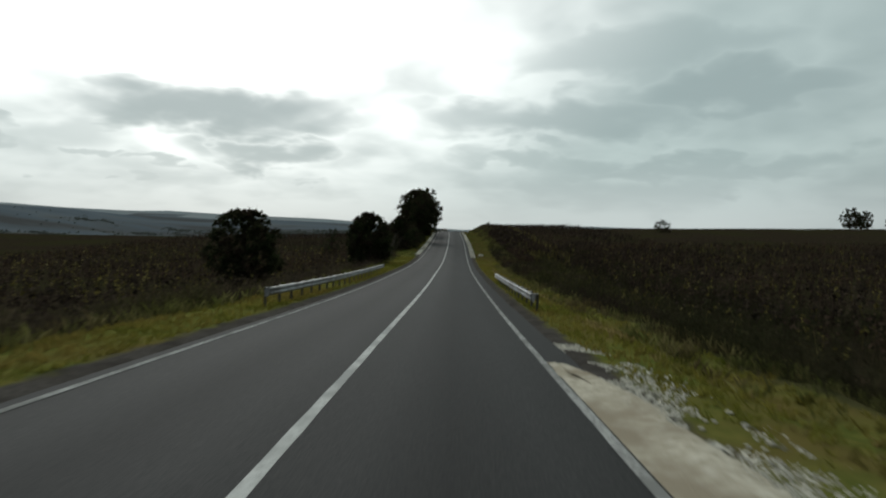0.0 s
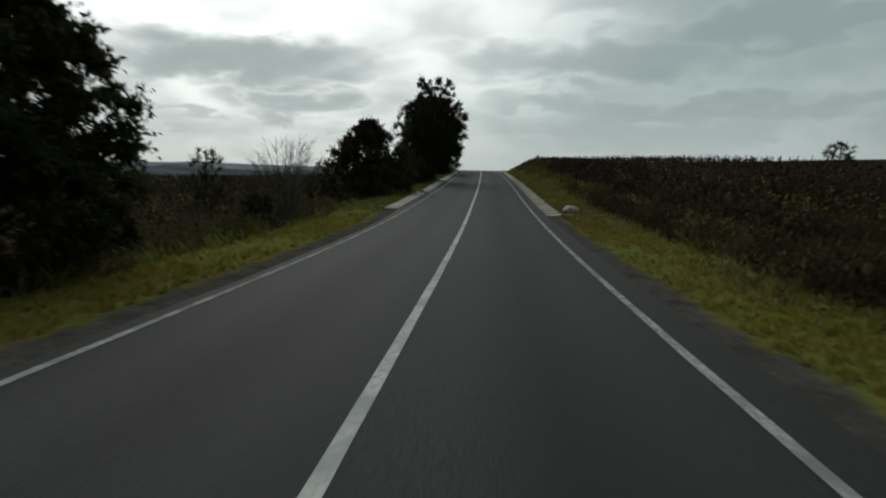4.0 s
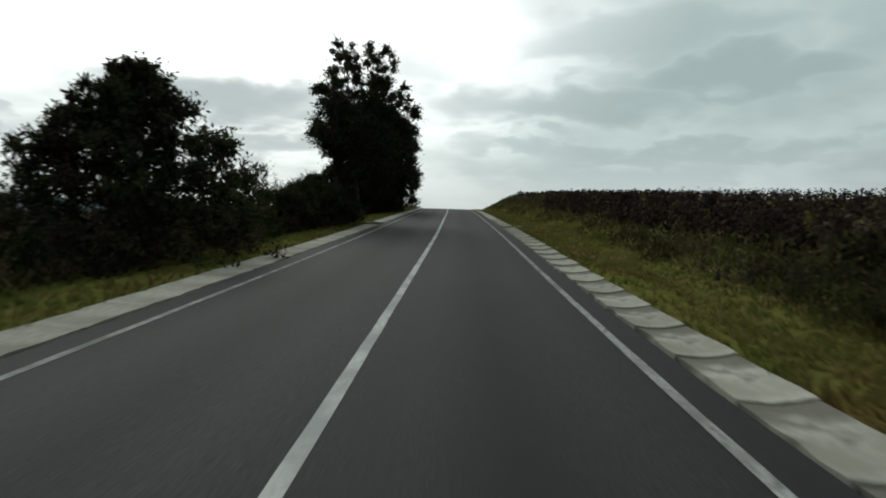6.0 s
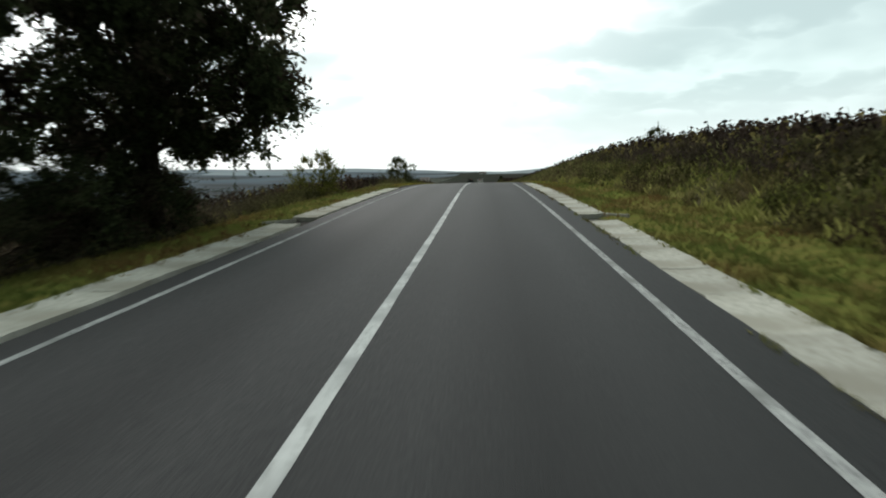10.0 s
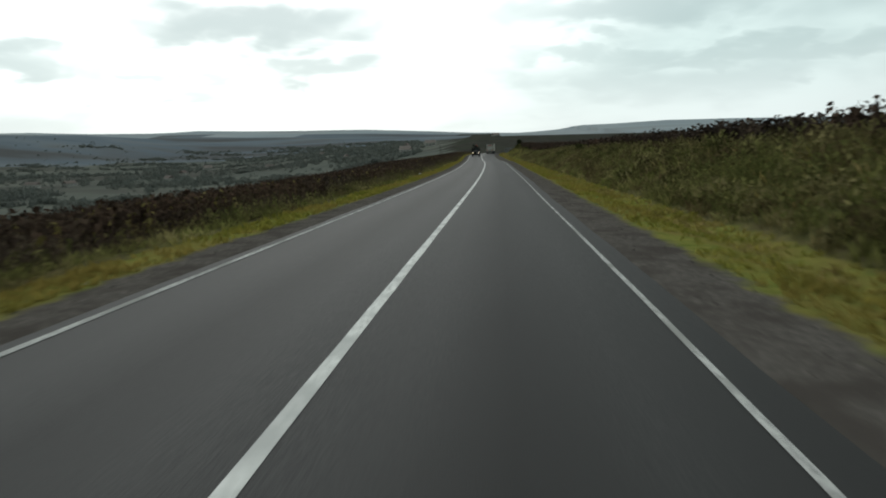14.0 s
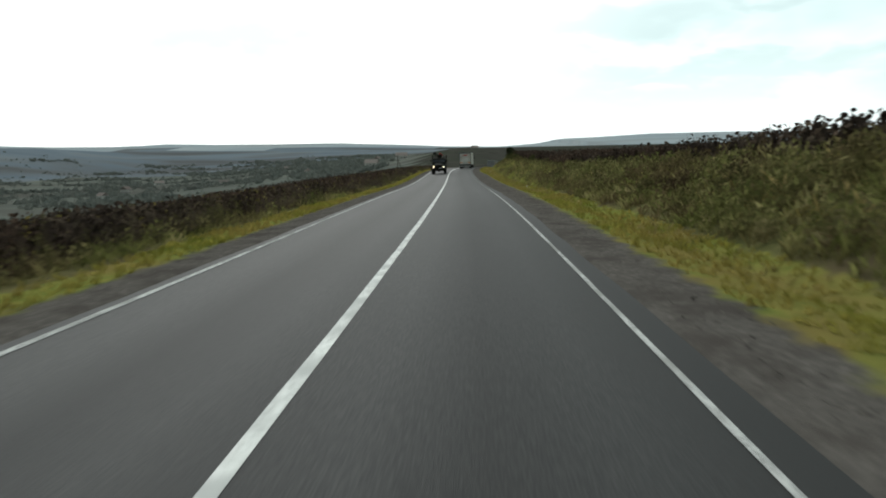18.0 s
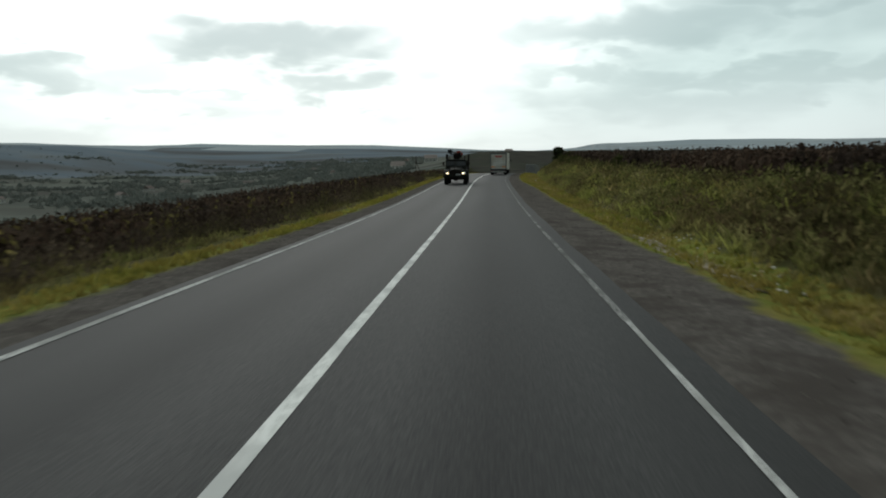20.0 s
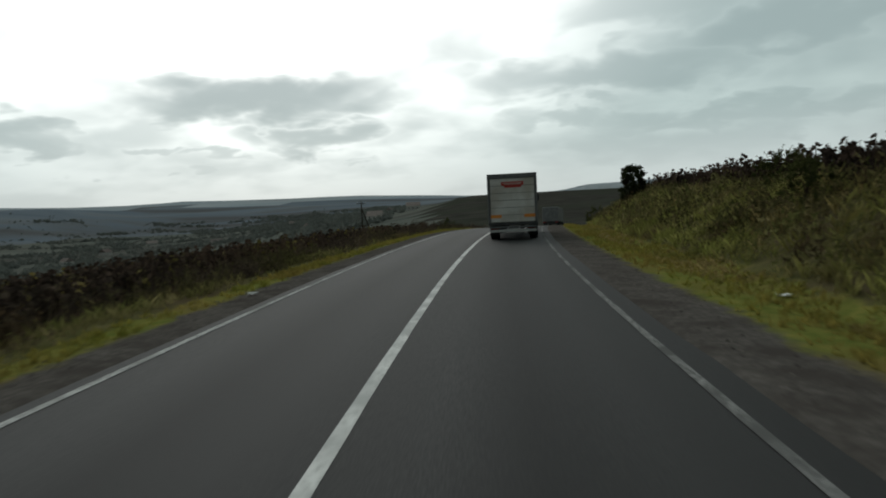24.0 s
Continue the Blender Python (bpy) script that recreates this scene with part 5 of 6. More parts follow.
# chalky gravel spill on the shoulder and at the field track
def spill(name, s0, s1, l0, l1, label, seed, stones, mat=M_SAND):
    rng = np.random.RandomState(seed)
    n, m = 26, 9
    V = []
    for i in range(n):
        for j in range(m):
            s = s0 + (s1 - s0) * i / (n - 1) + rng.normal(0, 0.1)
            f = j / (m - 1)
            lim = math.sin(math.pi * (i + 0.5) / n) ** 0.5
            lat = l0 + (l1 - l0) * f * lim + (rng.normal(0, 0.08) if j else 0)
            p = spot(s, lat, 0.015 + 0.03 * math.sin(math.pi * f) * lim + rng.uniform(0, 0.02) if 0 < j < m - 1 else -0.01)
            if abs(lat) < EDGE:
                p.z = float(at(RZ, s)) + 0.012 + 0.012 * min(1, 3 * f) * lim
            V.append(p[:])
    k = np.array([i * m + j for i in range(n - 1) for j in range(m - 1)])
    ob = new(name, raw_mesh(name, V, np.stack([k, k + 1, k + m + 1, k + m], -1), mat, smooth=True))
    tagged(ob, label, "gravel", kind="structure")
    for q in range(stones):
        s, lat = rng.uniform(s0, s1), l0 + 0.9 + (l1 - l0) * rng.beta(1.2, 1.6)
        sz = rng.uniform(0.3, 1.1)
        st = shared("stone", PEBBLES[q % 4], ob, Matrix.Translation(spot(s, lat, 0.02)) @ pose(0, 0, 0, 0, 0, rng.uniform(0, 360)) @ Matrix.Scale(sz, 4))


spill("gravel_patch", 14, 33, 3.74, 5.0, "pale sand and limestone chips spilled on the road shoulder", 61, 120)
spill("gravel_patch", 259, 267, 5.0, 8.0, "dull gravel where a field track meets the road", 62, 40, M_TRACKWAY)
spill("gravel_patch", 428, 440, 6.4, 7.6, "tan broken stones on the earth shoulder", 63, 40, M_TRACKWAY)


def chips(seed):
    out = []
    for v in range(6):
        r = np.random.RandomState(seed + v)
        V = r.uniform(0.6, 1.2, (5, 1)) * np.array([[1, 0, 0], [-0.4, 0.9, 0], [-0.5, -0.8, 0], [0.1, 0.1, 0.7], [0.2, -0.3, 0.55]]) * 0.03
        out.append(V)
    return out, np.array([[0, 1, 3], [1, 2, 3], [2, 0, 4], [0, 3, 4], [2, 4, 3]])


CHIP = chips(81)
_r = np.random.RandomState(83)
S, L = _r.uniform(12, 36, 15000), 3.9 + 2.3 * _r.beta(1.3, 2.6, 15000)
keep = wave(S, L * 2, 0.8, 0.7) + 0.6 * wave(S, L, 0.35, 2.0) > -0.25 + 0.5 * ease(np.abs(S - 23), 8, 13)
S, L = S[keep], L[keep]
scatter("limestone_chips", CHIP, S, L, M_CHALK, 0.35, 1.9, "scattered white limestone chips on the shoulder", "gravel", 84, 0.1, 0.0)
S, L = _r.uniform(254, 570, 7000), 4.4 + 1.2 * _r.beta(1.1, 1.6, 7000)
scatter("shoulder_gravel", CHIP, S, L * _r.choice((-1, 1), 7000), M_DIRT, 0.4, 1.5, "loose grey gravel on the earth shoulder", "gravel", 85, 0.1, 0.0)


# ---- vehicles ----
M_PANEL = material("dirty_white_panel", [(0.50, 0.48, 0.44), (0.66, 0.64, 0.60), (0.72, 0.70, 0.66)], 1.1, 6, 0.5, 0.1, 30, patch=(0.52, 0.48, 0.42), patch_scale=0.8)
M_GREY = material("grey_frame_paint", [(0.13, 0.13, 0.13), (0.20, 0.20, 0.195)], 6, 5, 0.5)
M_BLACK = material("black_rubber", [(0.012, 0.012, 0.012), (0.028, 0.027, 0.026)], 18, 5, 0.8, 0.3, 40)
M_RED = material("red_print", [(0.42, 0.05, 0.045), (0.52, 0.08, 0.07)], 8, 4, 0.5)
M_ORANGE = material("orange_reflector", [(0.75, 0.26, 0.06), (0.85, 0.34, 0.09)], 8, 3, 0.35)
M_WHITE = material("white_plate", [(0.6, 0.6, 0.58), (0.72, 0.72, 0.7)], 6, 3, 0.5)
M_MARK = material("dark_print", [(0.05, 0.05, 0.05), (0.09, 0.09, 0.09)], 6, 3, 0.6)
M_TRUCK = material("dull_green_truck_paint", [(0.008, 0.009, 0.007), (0.015, 0.016, 0.012)], 5, 6, 0.6, 0.1, 30, spec=0.15, patch=(0.020, 0.018, 0.014), patch_scale=1.2)
M_IRON = material("dark_iron", [(0.018, 0.016, 0.015), (0.045, 0.036, 0.030)], 9, 6, 0.65, 0.2, 40, metal=0.3)
M_RUST = material("worn_red_paint", [(0.20, 0.035, 0.028), (0.34, 0.07, 0.05)], 7, 6, 0.55, 0.1, 30)
M_GLASS = material("dark_window_glass", [(0.02, 0.022, 0.024), (0.03, 0.032, 0.034)], 2, 2, 0.08, spec=0.6)
M_CHROME = material("steel_rim", [(0.22, 0.22, 0.22), (0.36, 0.36, 0.36)], 8, 4, 0.4, metal=0.6)
M_LAMP = glow("headlamp_light", (1.0, 0.78, 0.46), 4.0)
M_SIDE = glow("side_lamp_light", (0.85, 0.92, 1.0), 2.0)
M_TAIL = material("red_lamp_glass", [(0.30, 0.02, 0.02), (0.42, 0.04, 0.03)], 8, 3, 0.3)


def wheel(parent, x, y, r, w, knobs=0, label=""):
    """A wheel on its axle along x: tyre with tread blocks, rim, hub."""
    bm = bmesh.new()
    prof = [(-0.5, 0.62), (-0.5, 0.86), (-0.42, 0.97), (-0.2, 1.0), (0.2, 1.0), (0.42, 0.97), (0.5, 0.86), (0.5, 0.62)]
    n = 28
    rings = [[bm.verts.new((u * w, math.cos(6.28319 * k / n) * q * r, math.sin(6.28319 * k / n) * q * r)) for k in range(n)] for u, q in prof]
    for a, c in zip(rings, rings[1:]):
        for k in range(n):
            bm.faces.new((a[k], a[(k + 1) % n], c[(k + 1) % n], c[k]))
    for k in range(knobs):
        for sd in (-1, 1):
            t = 6.28319 * (k + 0.5 * (sd > 0)) / knobs
            box(bm, (w * 0.4, r * 0.11, r * 0.07), (sd * w * 0.27, 0, r), bevel=0.0)
            bm.verts.ensure_lookup_table()
            vs = bm.verts[-8:]
            bmesh.ops.rotate(bm, cent=(0, 0, 0), matrix=Matrix.Rotation(t, 3, "X"), verts=vs)
    t_ = part("wheel", bm, M_BLACK, parent, label, pose(x, y, r), smooth=False)
    bm = bmesh.new()
    for u in (-0.36, 0.36):
        tube(bm, (u * w - 0.01, 0, 0), (u * w + 0.01, 0, 0), r * 0.62, r * 0.62, 20)
    part("rim", bm, M_CHROME, t_)
    bm = bmesh.new()
    tube(bm, (-0.5 * w, 0, 0), (0.5 * w, 0, 0), r * 0.2, r * 0.2, 12)
    for k in range(8):
        a = 6.28319 * k / 8
        for sd in (-1, 1):
            tube(bm, (sd * 0.37 * w, math.cos(a) * r * 0.4, math.sin(a) * r * 0.4), (sd * 0.44 * w, math.cos(a) * r * 0.4, math.sin(a) * r * 0.4), 0.03 * r, 0.03 * r, 6)
    part("hub", bm, M_IRON, t_)
    return t_


def quick(name, mat, parent, boxes, bevel=0.01, label=""):
    bm = bmesh.new()
    for size, where, *turn in boxes:
        box(bm, size, where, Euler([radians(a) for a in turn[0]]).to_matrix() if turn else None, bevel)
    return part(name, bm, mat, parent, label)


def box_lorry():
    root = new("box_lorry")
    tagged(root, "white box trailer lorry with dirty rear doors, driving ahead", "lorry")
    W, H0, H1, L = 2.5, 0.86, 3.55, 9.0
    quick("box_body", M_PANEL, root, [((W - 0.02, L - 0.1, H1 - H0 - 0.02), (0, L / 2 + 0.06, (H0 + H1) / 2))], 0.03)
    quick("rear_header", M_GREY, root, [((W, 0.12, 0.24), (0, 0.0, H1 - 0.12))], 0.015, "grey steel header over the doors")
    for sd in (-1, 1):
        quick("corner_post", M_GREY, root, [((0.13, 0.12, H1 - H0 - 0.24), (sd * (W / 2 - 0.065), 0, (H0 + H1) / 2 - 0.12))], 0.012)
    n, z0, z1 = 6, H0 + 0.12, H1 - 0.25
    for k in range(n):
        h = (z1 - z0) / n
        quick("door_panel", M_PANEL, root, [((W - 0.28, 0.05, h - 0.018), (0, 0.0, z0 + h * (k + 0.5)))], 0.012)
    quick("door_backing", M_GREY, root, [((W - 0.27, 0.03, z1 - z0), (0, 0.03, (z0 + z1) / 2))], 0.003)
    logo = quick("sign_panel", M_RED, root, [((1.12, 0.012, 0.20), (0.02, -0.032, 3.02))], 0.003, "plain red rectangle printed on the door")
    quick("sign_stripe", M_PANEL, logo, [((0.98, 0.01, 0.028), (0.02, -0.041, 3.045))], 0.002)
    quick("sign_stripe", M_PANEL, logo, [((0.80, 0.01, 0.024), (0.02, -0.041, 2.985))], 0.002)
    quick("sign_bar", M_RED, root, [((0.86, 0.01, 0.10), (0.04, -0.031, 2.86))], 0.003, "faint red bar printed on the door")
    for sd in (-1, 1):
        quick("marker_plate", M_ORANGE, root, [((0.58, 0.014, 0.17), (sd * 0.86, -0.034, 1.30))], 0.004, "orange reflective rear marker plate")
    quick("rear_sill", M_MARK, root, [((W, 0.22, 0.16), (0, 0.04, H0 + 0.02))], 0.02, "dark rear sill")
    quick("lift_platform", M_GREY, root, [((W - 0.1, 0.35, 0.10), (0, 0.1, H0 - 0.15))], 0.015)
    quick("underrun_bar", M_WHITE, root, [((2.3, 0.12, 0.14), (0, 0.1, 0.52))], 0.02, "pale steel under-run bar")
    for sd in (-1, 1):
        lamp = quick("tail_lamp", M_TAIL, root, [((0.42, 0.07, 0.12), (sd * 0.92, 0.05, 0.68))], 0.012, "red tail lamp")
        quick("lamp_bracket", M_MARK, lamp, [((0.46, 0.05, 0.15), (sd * 0.92, 0.11, 0.68))], 0.006)
    plate = quick("number_plate", M_WHITE, root, [((0.52, 0.015, 0.115), (0, 0.02, 0.66))], 0.003, "white number plate with dark bars")
    for k in range(4):
        quick("plate_bar", M_MARK, plate, [((0.07, 0.006, 0.06), (-0.17 + 0.113 * k, 0.008, 0.66))], 0.001)
    quick("chassis", M_IRON, root, [((0.2, L, 0.22), (-0.45, L / 2, 0.72)), ((0.2, L, 0.22), (0.45, L / 2, 0.72))], 0.01)
    for sd in (-1, 1):
        for y in (1.5, 2.8):
            wheel(root, sd * 1.02, y, 0.48, 0.42, 0, "dark lorry tyre")
        quick("mudflap", M_BLACK, root, [((0.5, 0.02, 0.5), (sd * 0.98, 0.78, 0.5))], 0.004, "black rubber mudflap")
        wheel(root, sd * 1.05, L + 1.4, 0.5, 0.34, 0, "dark lorry tyre")
        arm = quick("mirror", M_MARK, root, [((0.2, 0.1, 0.42), (sd * 1.42, L + 1.9, 2.35)), ((0.3, 0.03, 0.03), (sd * 1.25, L + 1.9, 2.55))], 0.02, "black side mirror on an arm")
    quick("cab", M_WHITE, root, [((2.4, 1.9, 2.1), (0, L + 1.35, 1.75)), ((2.3, 1.6, 0.5), (0, L + 1.2, 3.0))], 0.08, "white lorry cab")
    return root


lorry = box_lorry()
LS = 520.3
grade = math.degrees(math.atan((at(RZ, LS + 8) - at(RZ, LS)) / 8))
lorry.matrix_basis = Matrix.Translation(on_road(LS, 1.95, 0.015)) @ pose(0, 0, 0, grade, 0, heading(LS + 5)) @ Matrix.Diagonal((1.05, 1, 1, 1))


def timber_lorry():
    """Old three-axle timber lorry; its front is at y = 0 and it faces +y."""
    root = new("timber_lorry")
    tagged(root, "dark old timber lorry with loader crane and empty stakes", "lorry")
    R = 0.62
    for sd in (-1, 1):
        wheel(root, sd * 1.0, -1.25, R, 0.40, 22, "large knobbly black tyre")
        for y in (-4.95, -6.35):
            wheel(root, sd * 1.0, y, R, 0.40, 22, "large knobbly black tyre")
    quick("frame_rails", M_IRON, root, [((0.14, 7.2, 0.24), (-0.42, -3.75, 1.0)), ((0.14, 7.2, 0.24), (0.42, -3.75, 1.0))], 0.01)
    for y in (-1.25, -4.95, -6.35):
        bm = bmesh.new()
        tube(bm, (-0.95, y, R), (0.95, y, R), 0.09, 0.09, 10)
        box(bm, (0.42, 0.42, 0.4), (0, y, R), bevel=0.06)
        part("axle", bm, M_IRON, root)
    bumper = quick("bumper", M_TRUCK, root, [((2.42, 0.16, 0.30), (0, -0.06, 0.93)), ((0.3, 0.3, 0.26), (-1.12, -0.18, 0.93), (0, 0, 20)), ((0.3, 0.3, 0.26), (1.12, -0.18, 0.93), (0, 0, -20))], 0.03, "dark steel bumper")
    plate = quick("number_plate", M_WHITE, root, [((0.52, 0.015, 0.13), (-0.30, 0.035, 1.12))], 0.003, "white number plate with dark bars")
    for k in range(5):
        quick("plate_bar", M_MARK, plate, [((0.055, 0.006, 0.07), (-0.50 + 0.10 * k, 0.045, 1.12))], 0.001)
    # bonnet
    bm = bmesh.new()
    sec = [(-0.18, 0.62, 1.05, 1.66), (-0.9, 0.70, 1.05, 1.84), (-1.75, 0.86, 1.05, 2.0)]
    rings = []
    for y, w, z0, z1 in sec:
        rings.append([bm.verts.new((u * w, y, z0 + (z1 - z0) * v)) for u, v in ((-1, 0), (-1, 0.72), (-0.72, 0.96), (0, 1.05), (0.72, 0.96), (1, 0.72), (1, 0))])
    for a, c in zip(rings, rings[1:]):
        for k in range(6):
            bm.faces.new((a[k], a[k + 1], c[k + 1], c[k]))
    bm.faces.new(rings[0][::-1])
    part("bonnet", bm, M_TRUCK, root, "dull olive bonnet")
    grille = quick("grille", M_IRON, root, [((1.12, 0.05, 0.56), (0, -0.15, 1.33))], 0.01)
    for k in range(9):
        quick("grille_bar", M_TRUCK, grille, [((0.03, 0.05, 0.52), (-0.5 + 0.125 * k, -0.115, 1.33))], 0.004)
    for sd in (-1, 1):
        bm = bmesh.new()
        prof = [(-0.12, 1.12), (-0.2, 1.40), (-0.6, 1.52), (-1.25, 1.56), (-1.85, 1.42), (-2.15, 1.05)]
        v = [[bm.verts.new((sd * x, y, z)) for y, z in prof] for x in (0.66, 1.22)]
        for k in range(len(prof) - 1):
            bm.faces.new((v[0][k], v[0][k + 1], v[1][k + 1], v[1][k]))
        bmesh.ops.solidify(bm, geom=bm.faces[:], thickness=0.05)
        wing = part("wing", bm, M_TRUCK, root, "flat olive front wing")
        bm = bmesh.new()
        chain(bm, [Vector((sd * 0.72, -0.35, 1.52)), Vector((sd * 0.72, -0.38, 1.66)), Vector((sd * 1.16, -0.38, 1.66)), Vector((sd * 1.16, -0.35, 1.52))], 0.016)
        part("grab_rail", bm, M_CHROME, wing)
        bm = bmesh.new()
        tube(bm, (sd * 0.80, -0.02, 1.26), (sd * 0.80, -0.16, 1.26), 0.11, 0.11, 18)
        lamp = part("headlamp", bm, M_IRON, root)
        bm = bmesh.new()
        tube(bm, (sd * 0.80, 0.0, 1.26), (sd * 0.80, -0.02, 1.26), 0.066, 0.08, 16)
        part("lens", bm, M_LAMP, lamp, "lit warm headlamp lens")
        bm = bmesh.new()
        box(bm, (0.045, 0.06, 0.04), (sd * 0.97, -0.08, 1.36), bevel=0.008)
        box(bm, (0.04, 0.06, 0.035), (sd * 0.98, -0.08, 1.27), bevel=0.008)
        part("side_lamp", bm, M_SIDE, root, "lit white side lamp")
        bm = bmesh.new()
        chain(bm, [Vector((sd * 1.05, -1.9, 1.9)), Vector((sd * 1.32, -1.85, 2.0)), Vector((sd * 1.32, -1.85, 2.2))], 0.014)
        box(bm, (0.2, 0.05, 0.34), (sd * 1.34, -1.85, 2.3), bevel=0.02)
        part("mirror", bm, M_IRON, root, "black side mirror")
    # cab
    bm = bmesh.new()
    low = [(-1.1, -1.75), (1.1, -1.75), (1.1, -3.05), (-1.1, -3.05)]
    v0 = [bm.verts.new((x, y, 1.1)) for x, y in low]
    v1 = [bm.verts.new((x, y, 2.02)) for x, y in low]
    for k in range(4):
        bm.faces.new((v0[k], v0[(k + 1) % 4], v1[(k + 1) % 4], v1[k]))
    bm.faces.new(v0[::-1])
    cab = part("cab", bm, M_TRUCK, root, "dull olive cab")
    for sd in (-1, 1):
        for y, lean in ((-1.83, 8), (-2.5, 0), (-3.0, 0)):
            quick("pillar", M_TRUCK, cab, [((0.09, 0.09, 0.66), (sd * 1.05, y, 2.33), (lean, 0, 0))], 0.015)
        for y, w in ((-2.17, 0.58), (-2.75, 0.42)):
            quick("side_window", M_GLASS, cab, [((0.02, w, 0.54), (sd * 1.05, y, 2.32))], 0.003)
        quick("windscreen", M_GLASS, cab, [((0.94, 0.02, 0.56), (sd * 0.51, -1.83, 2.32), (8, 0, 0))], 0.003, "dark flat windscreen pane")
    quick("screen_post", M_TRUCK, cab, [((0.07, 0.06, 0.64), (0, -1.81, 2.33), (8, 0, 0))], 0.01)
    quick("back_wall", M_TRUCK, cab, [((2.1, 0.06, 0.62), (0, -3.02, 2.33))], 0.01)
    quick("roof", M_TRUCK, cab, [((2.16, 1.34, 0.24), (0, -2.43, 2.66))], 0.11, "rounded dull cab roof")
    bm = bmesh.new()
    for z, d in ((2.88, 0.0),):
        chain(bm, [Vector((-0.98, -1.9, z)), Vector((0.98, -1.9, z)), Vector((0.98, -2.95, z)), Vector((-0.98, -2.95, z)), Vector((-0.98, -1.9, z))], 0.018)
        for x in (-0.98, 0, 0.98):
            tube(bm, (x, -1.9, 2.7), (x, -1.9, z), 0.014, 0.014, 5)
            tube(bm, (x, -2.95, 2.7), (x, -2.95, z), 0.014, 0.014, 5)
    part("roof_rack", bm, M_IRON, root)
    # guard frame in front of the radiator
    bm = bmesh.new()
    chain(bm, [Vector((0.62, -0.05, 0.95)), Vector((0.60, -0.3, 3.2)), Vector((0.18, -0.3, 3.24)), Vector((0.02, -0.05, 1.0))], 0.035)
    tube(bm, (0.60, -0.25, 2.45), (0.12, -0.22, 2.45), 0.01, 0.01, 5)
    part("guard_frame", bm, M_IRON, root, "tall bent steel tube frame")
    # crane behind the cab
    crane = new("loader_crane")
    crane.parent = root
    bm = bmesh.new()
    box(bm, (2.0, 0.5, 0.22), (0, -3.45, 1.2), bevel=0.02)
    tube(bm, (0, -3.45, 1.2), (0, -3.45, 3.2), 0.20, 0.17, 12)
    box(bm, (0.62, 0.5, 0.6), (0, -3.4, 3.05), bevel=0.05)
    part("crane_column", bm, M_IRON, crane)
    quick("crane_boom", M_IRON, crane, [((0.24, 1.5, 0.26), (-0.25, -3.5, 3.2), (8, 0, -14)), ((0.20, 1.3, 0.22), (0.15, -3.6, 3.38), (-10, 0, 10)), ((0.5, 0.4, 0.34), (-0.1, -3.2, 3.25))], 0.03, "dark folded crane boom")
    quick("crane_head", M_RUST, crane, [((0.42, 0.5, 0.26), (-0.22, -3.25, 3.52), (10, 0, -12)), ((0.2, 0.5, 0.2), (-0.5, -3.5, 3.3), (20, 0, 10))], 0.05, "worn red crane joint")
    for x, y, z in ((-0.45, -3.1, 3.1), (-0.05, -3.0, 3.3), (0.3, -3.2, 3.15), (-0.3, -3.05, 3.42), (0.12, -3.05, 3.05)):
        bm = bmesh.new()
        tube(bm, (x, y, z - 0.22), (x + 0.06, y - 0.1, z + 0.22), 0.055, 0.045, 8)
        tube(bm, (x - 0.1, y, z), (x + 0.1, y, z + 0.03), 0.035, 0.035, 8)
        part("hydraulic_cylinder", bm, M_IRON, crane)
    bm = bmesh.new()
    for k in range(6):
        x, z = 0.12 + 0.1 * k, 2.95 + 0.07 * k
        chain(bm, [Vector((x, -3.15, z)), Vector((x + 0.12, -2.95, z + 0.25)), Vector((x + 0.08, -3.1, z + 0.45)), Vector((x - 0.1, -3.35, z + 0.4))], 0.018)
    tube(bm, (-0.2, -3.2, 2.8), (-0.35, -2.8, 3.5), 0.06, 0.06, 8)
    tube(bm, (0.1, -3.3, 2.8), (0.25, -3.9, 3.35), 0.055, 0.055, 8)
    part("hydraulic_lines", bm, M_IRON, crane)
    seat = quick("operator_seat", M_BLACK, crane, [((0.42, 0.09, 0.42), (0.72, -3.05, 3.64), (-14, 12, 0)), ((0.42, 0.40, 0.08), (0.72, -3.28, 3.42))], 0.045, "black operator seat high on the crane")
    bm = bmesh.new()
    for sd in (-1, 1):
        chain(bm, [Vector((0.72 + sd * 0.27, -3.08, 3.62)), Vector((0.72 + sd * 0.27, -3.42, 3.62)), Vector((0.72 + sd * 0.27, -3.42, 3.46))], 0.016)
    chain(bm, [Vector((0.72, -3.3, 3.4)), Vector((0.6, -3.35, 3.1)), Vector((0.2, -3.4, 3.0))], 0.03)
    part("seat_arms", bm, M_IRON, seat)
    # exhaust, tank, tall box behind the cab
    bm = bmesh.new()
    tube(bm, (-0.85, -3.2, 1.6), (-0.85, -3.2, 3.0), 0.07, 0.07, 10)
    tube(bm, (-0.85, -3.2, 3.0), (-0.85, -3.38, 3.12), 0.08, 0.085, 10)
    part("exhaust", bm, M_IRON, root, "upright exhaust stack")
    bm = bmesh.new()
    box(bm, (0.34, 0.42, 1.35), (-1.02, -3.35, 1.85), bevel=0.08)
    part("air_box", bm, M_BLACK, root)
    bm = bmesh.new()
    tube(bm, (1.0, -3.0, 0.98), (1.0, -4.0, 0.98), 0.28, 0.28, 16)
    tube(bm, (-1.0, -3.0, 0.98), (-1.0, -4.0, 0.98), 0.28, 0.28, 16)
    part("fuel_tanks", bm, M_TRUCK, root)
    # bed and stakes
    quick("bed", M_IRON, root, [((2.3, 3.6, 0.10), (0, -5.65, 1.42)), ((0.16, 3.6, 0.2), (-0.5, -5.65, 1.27)), ((0.16, 3.6, 0.2), (0.5, -5.65, 1.27))], 0.015, "flat rusty timber bed")
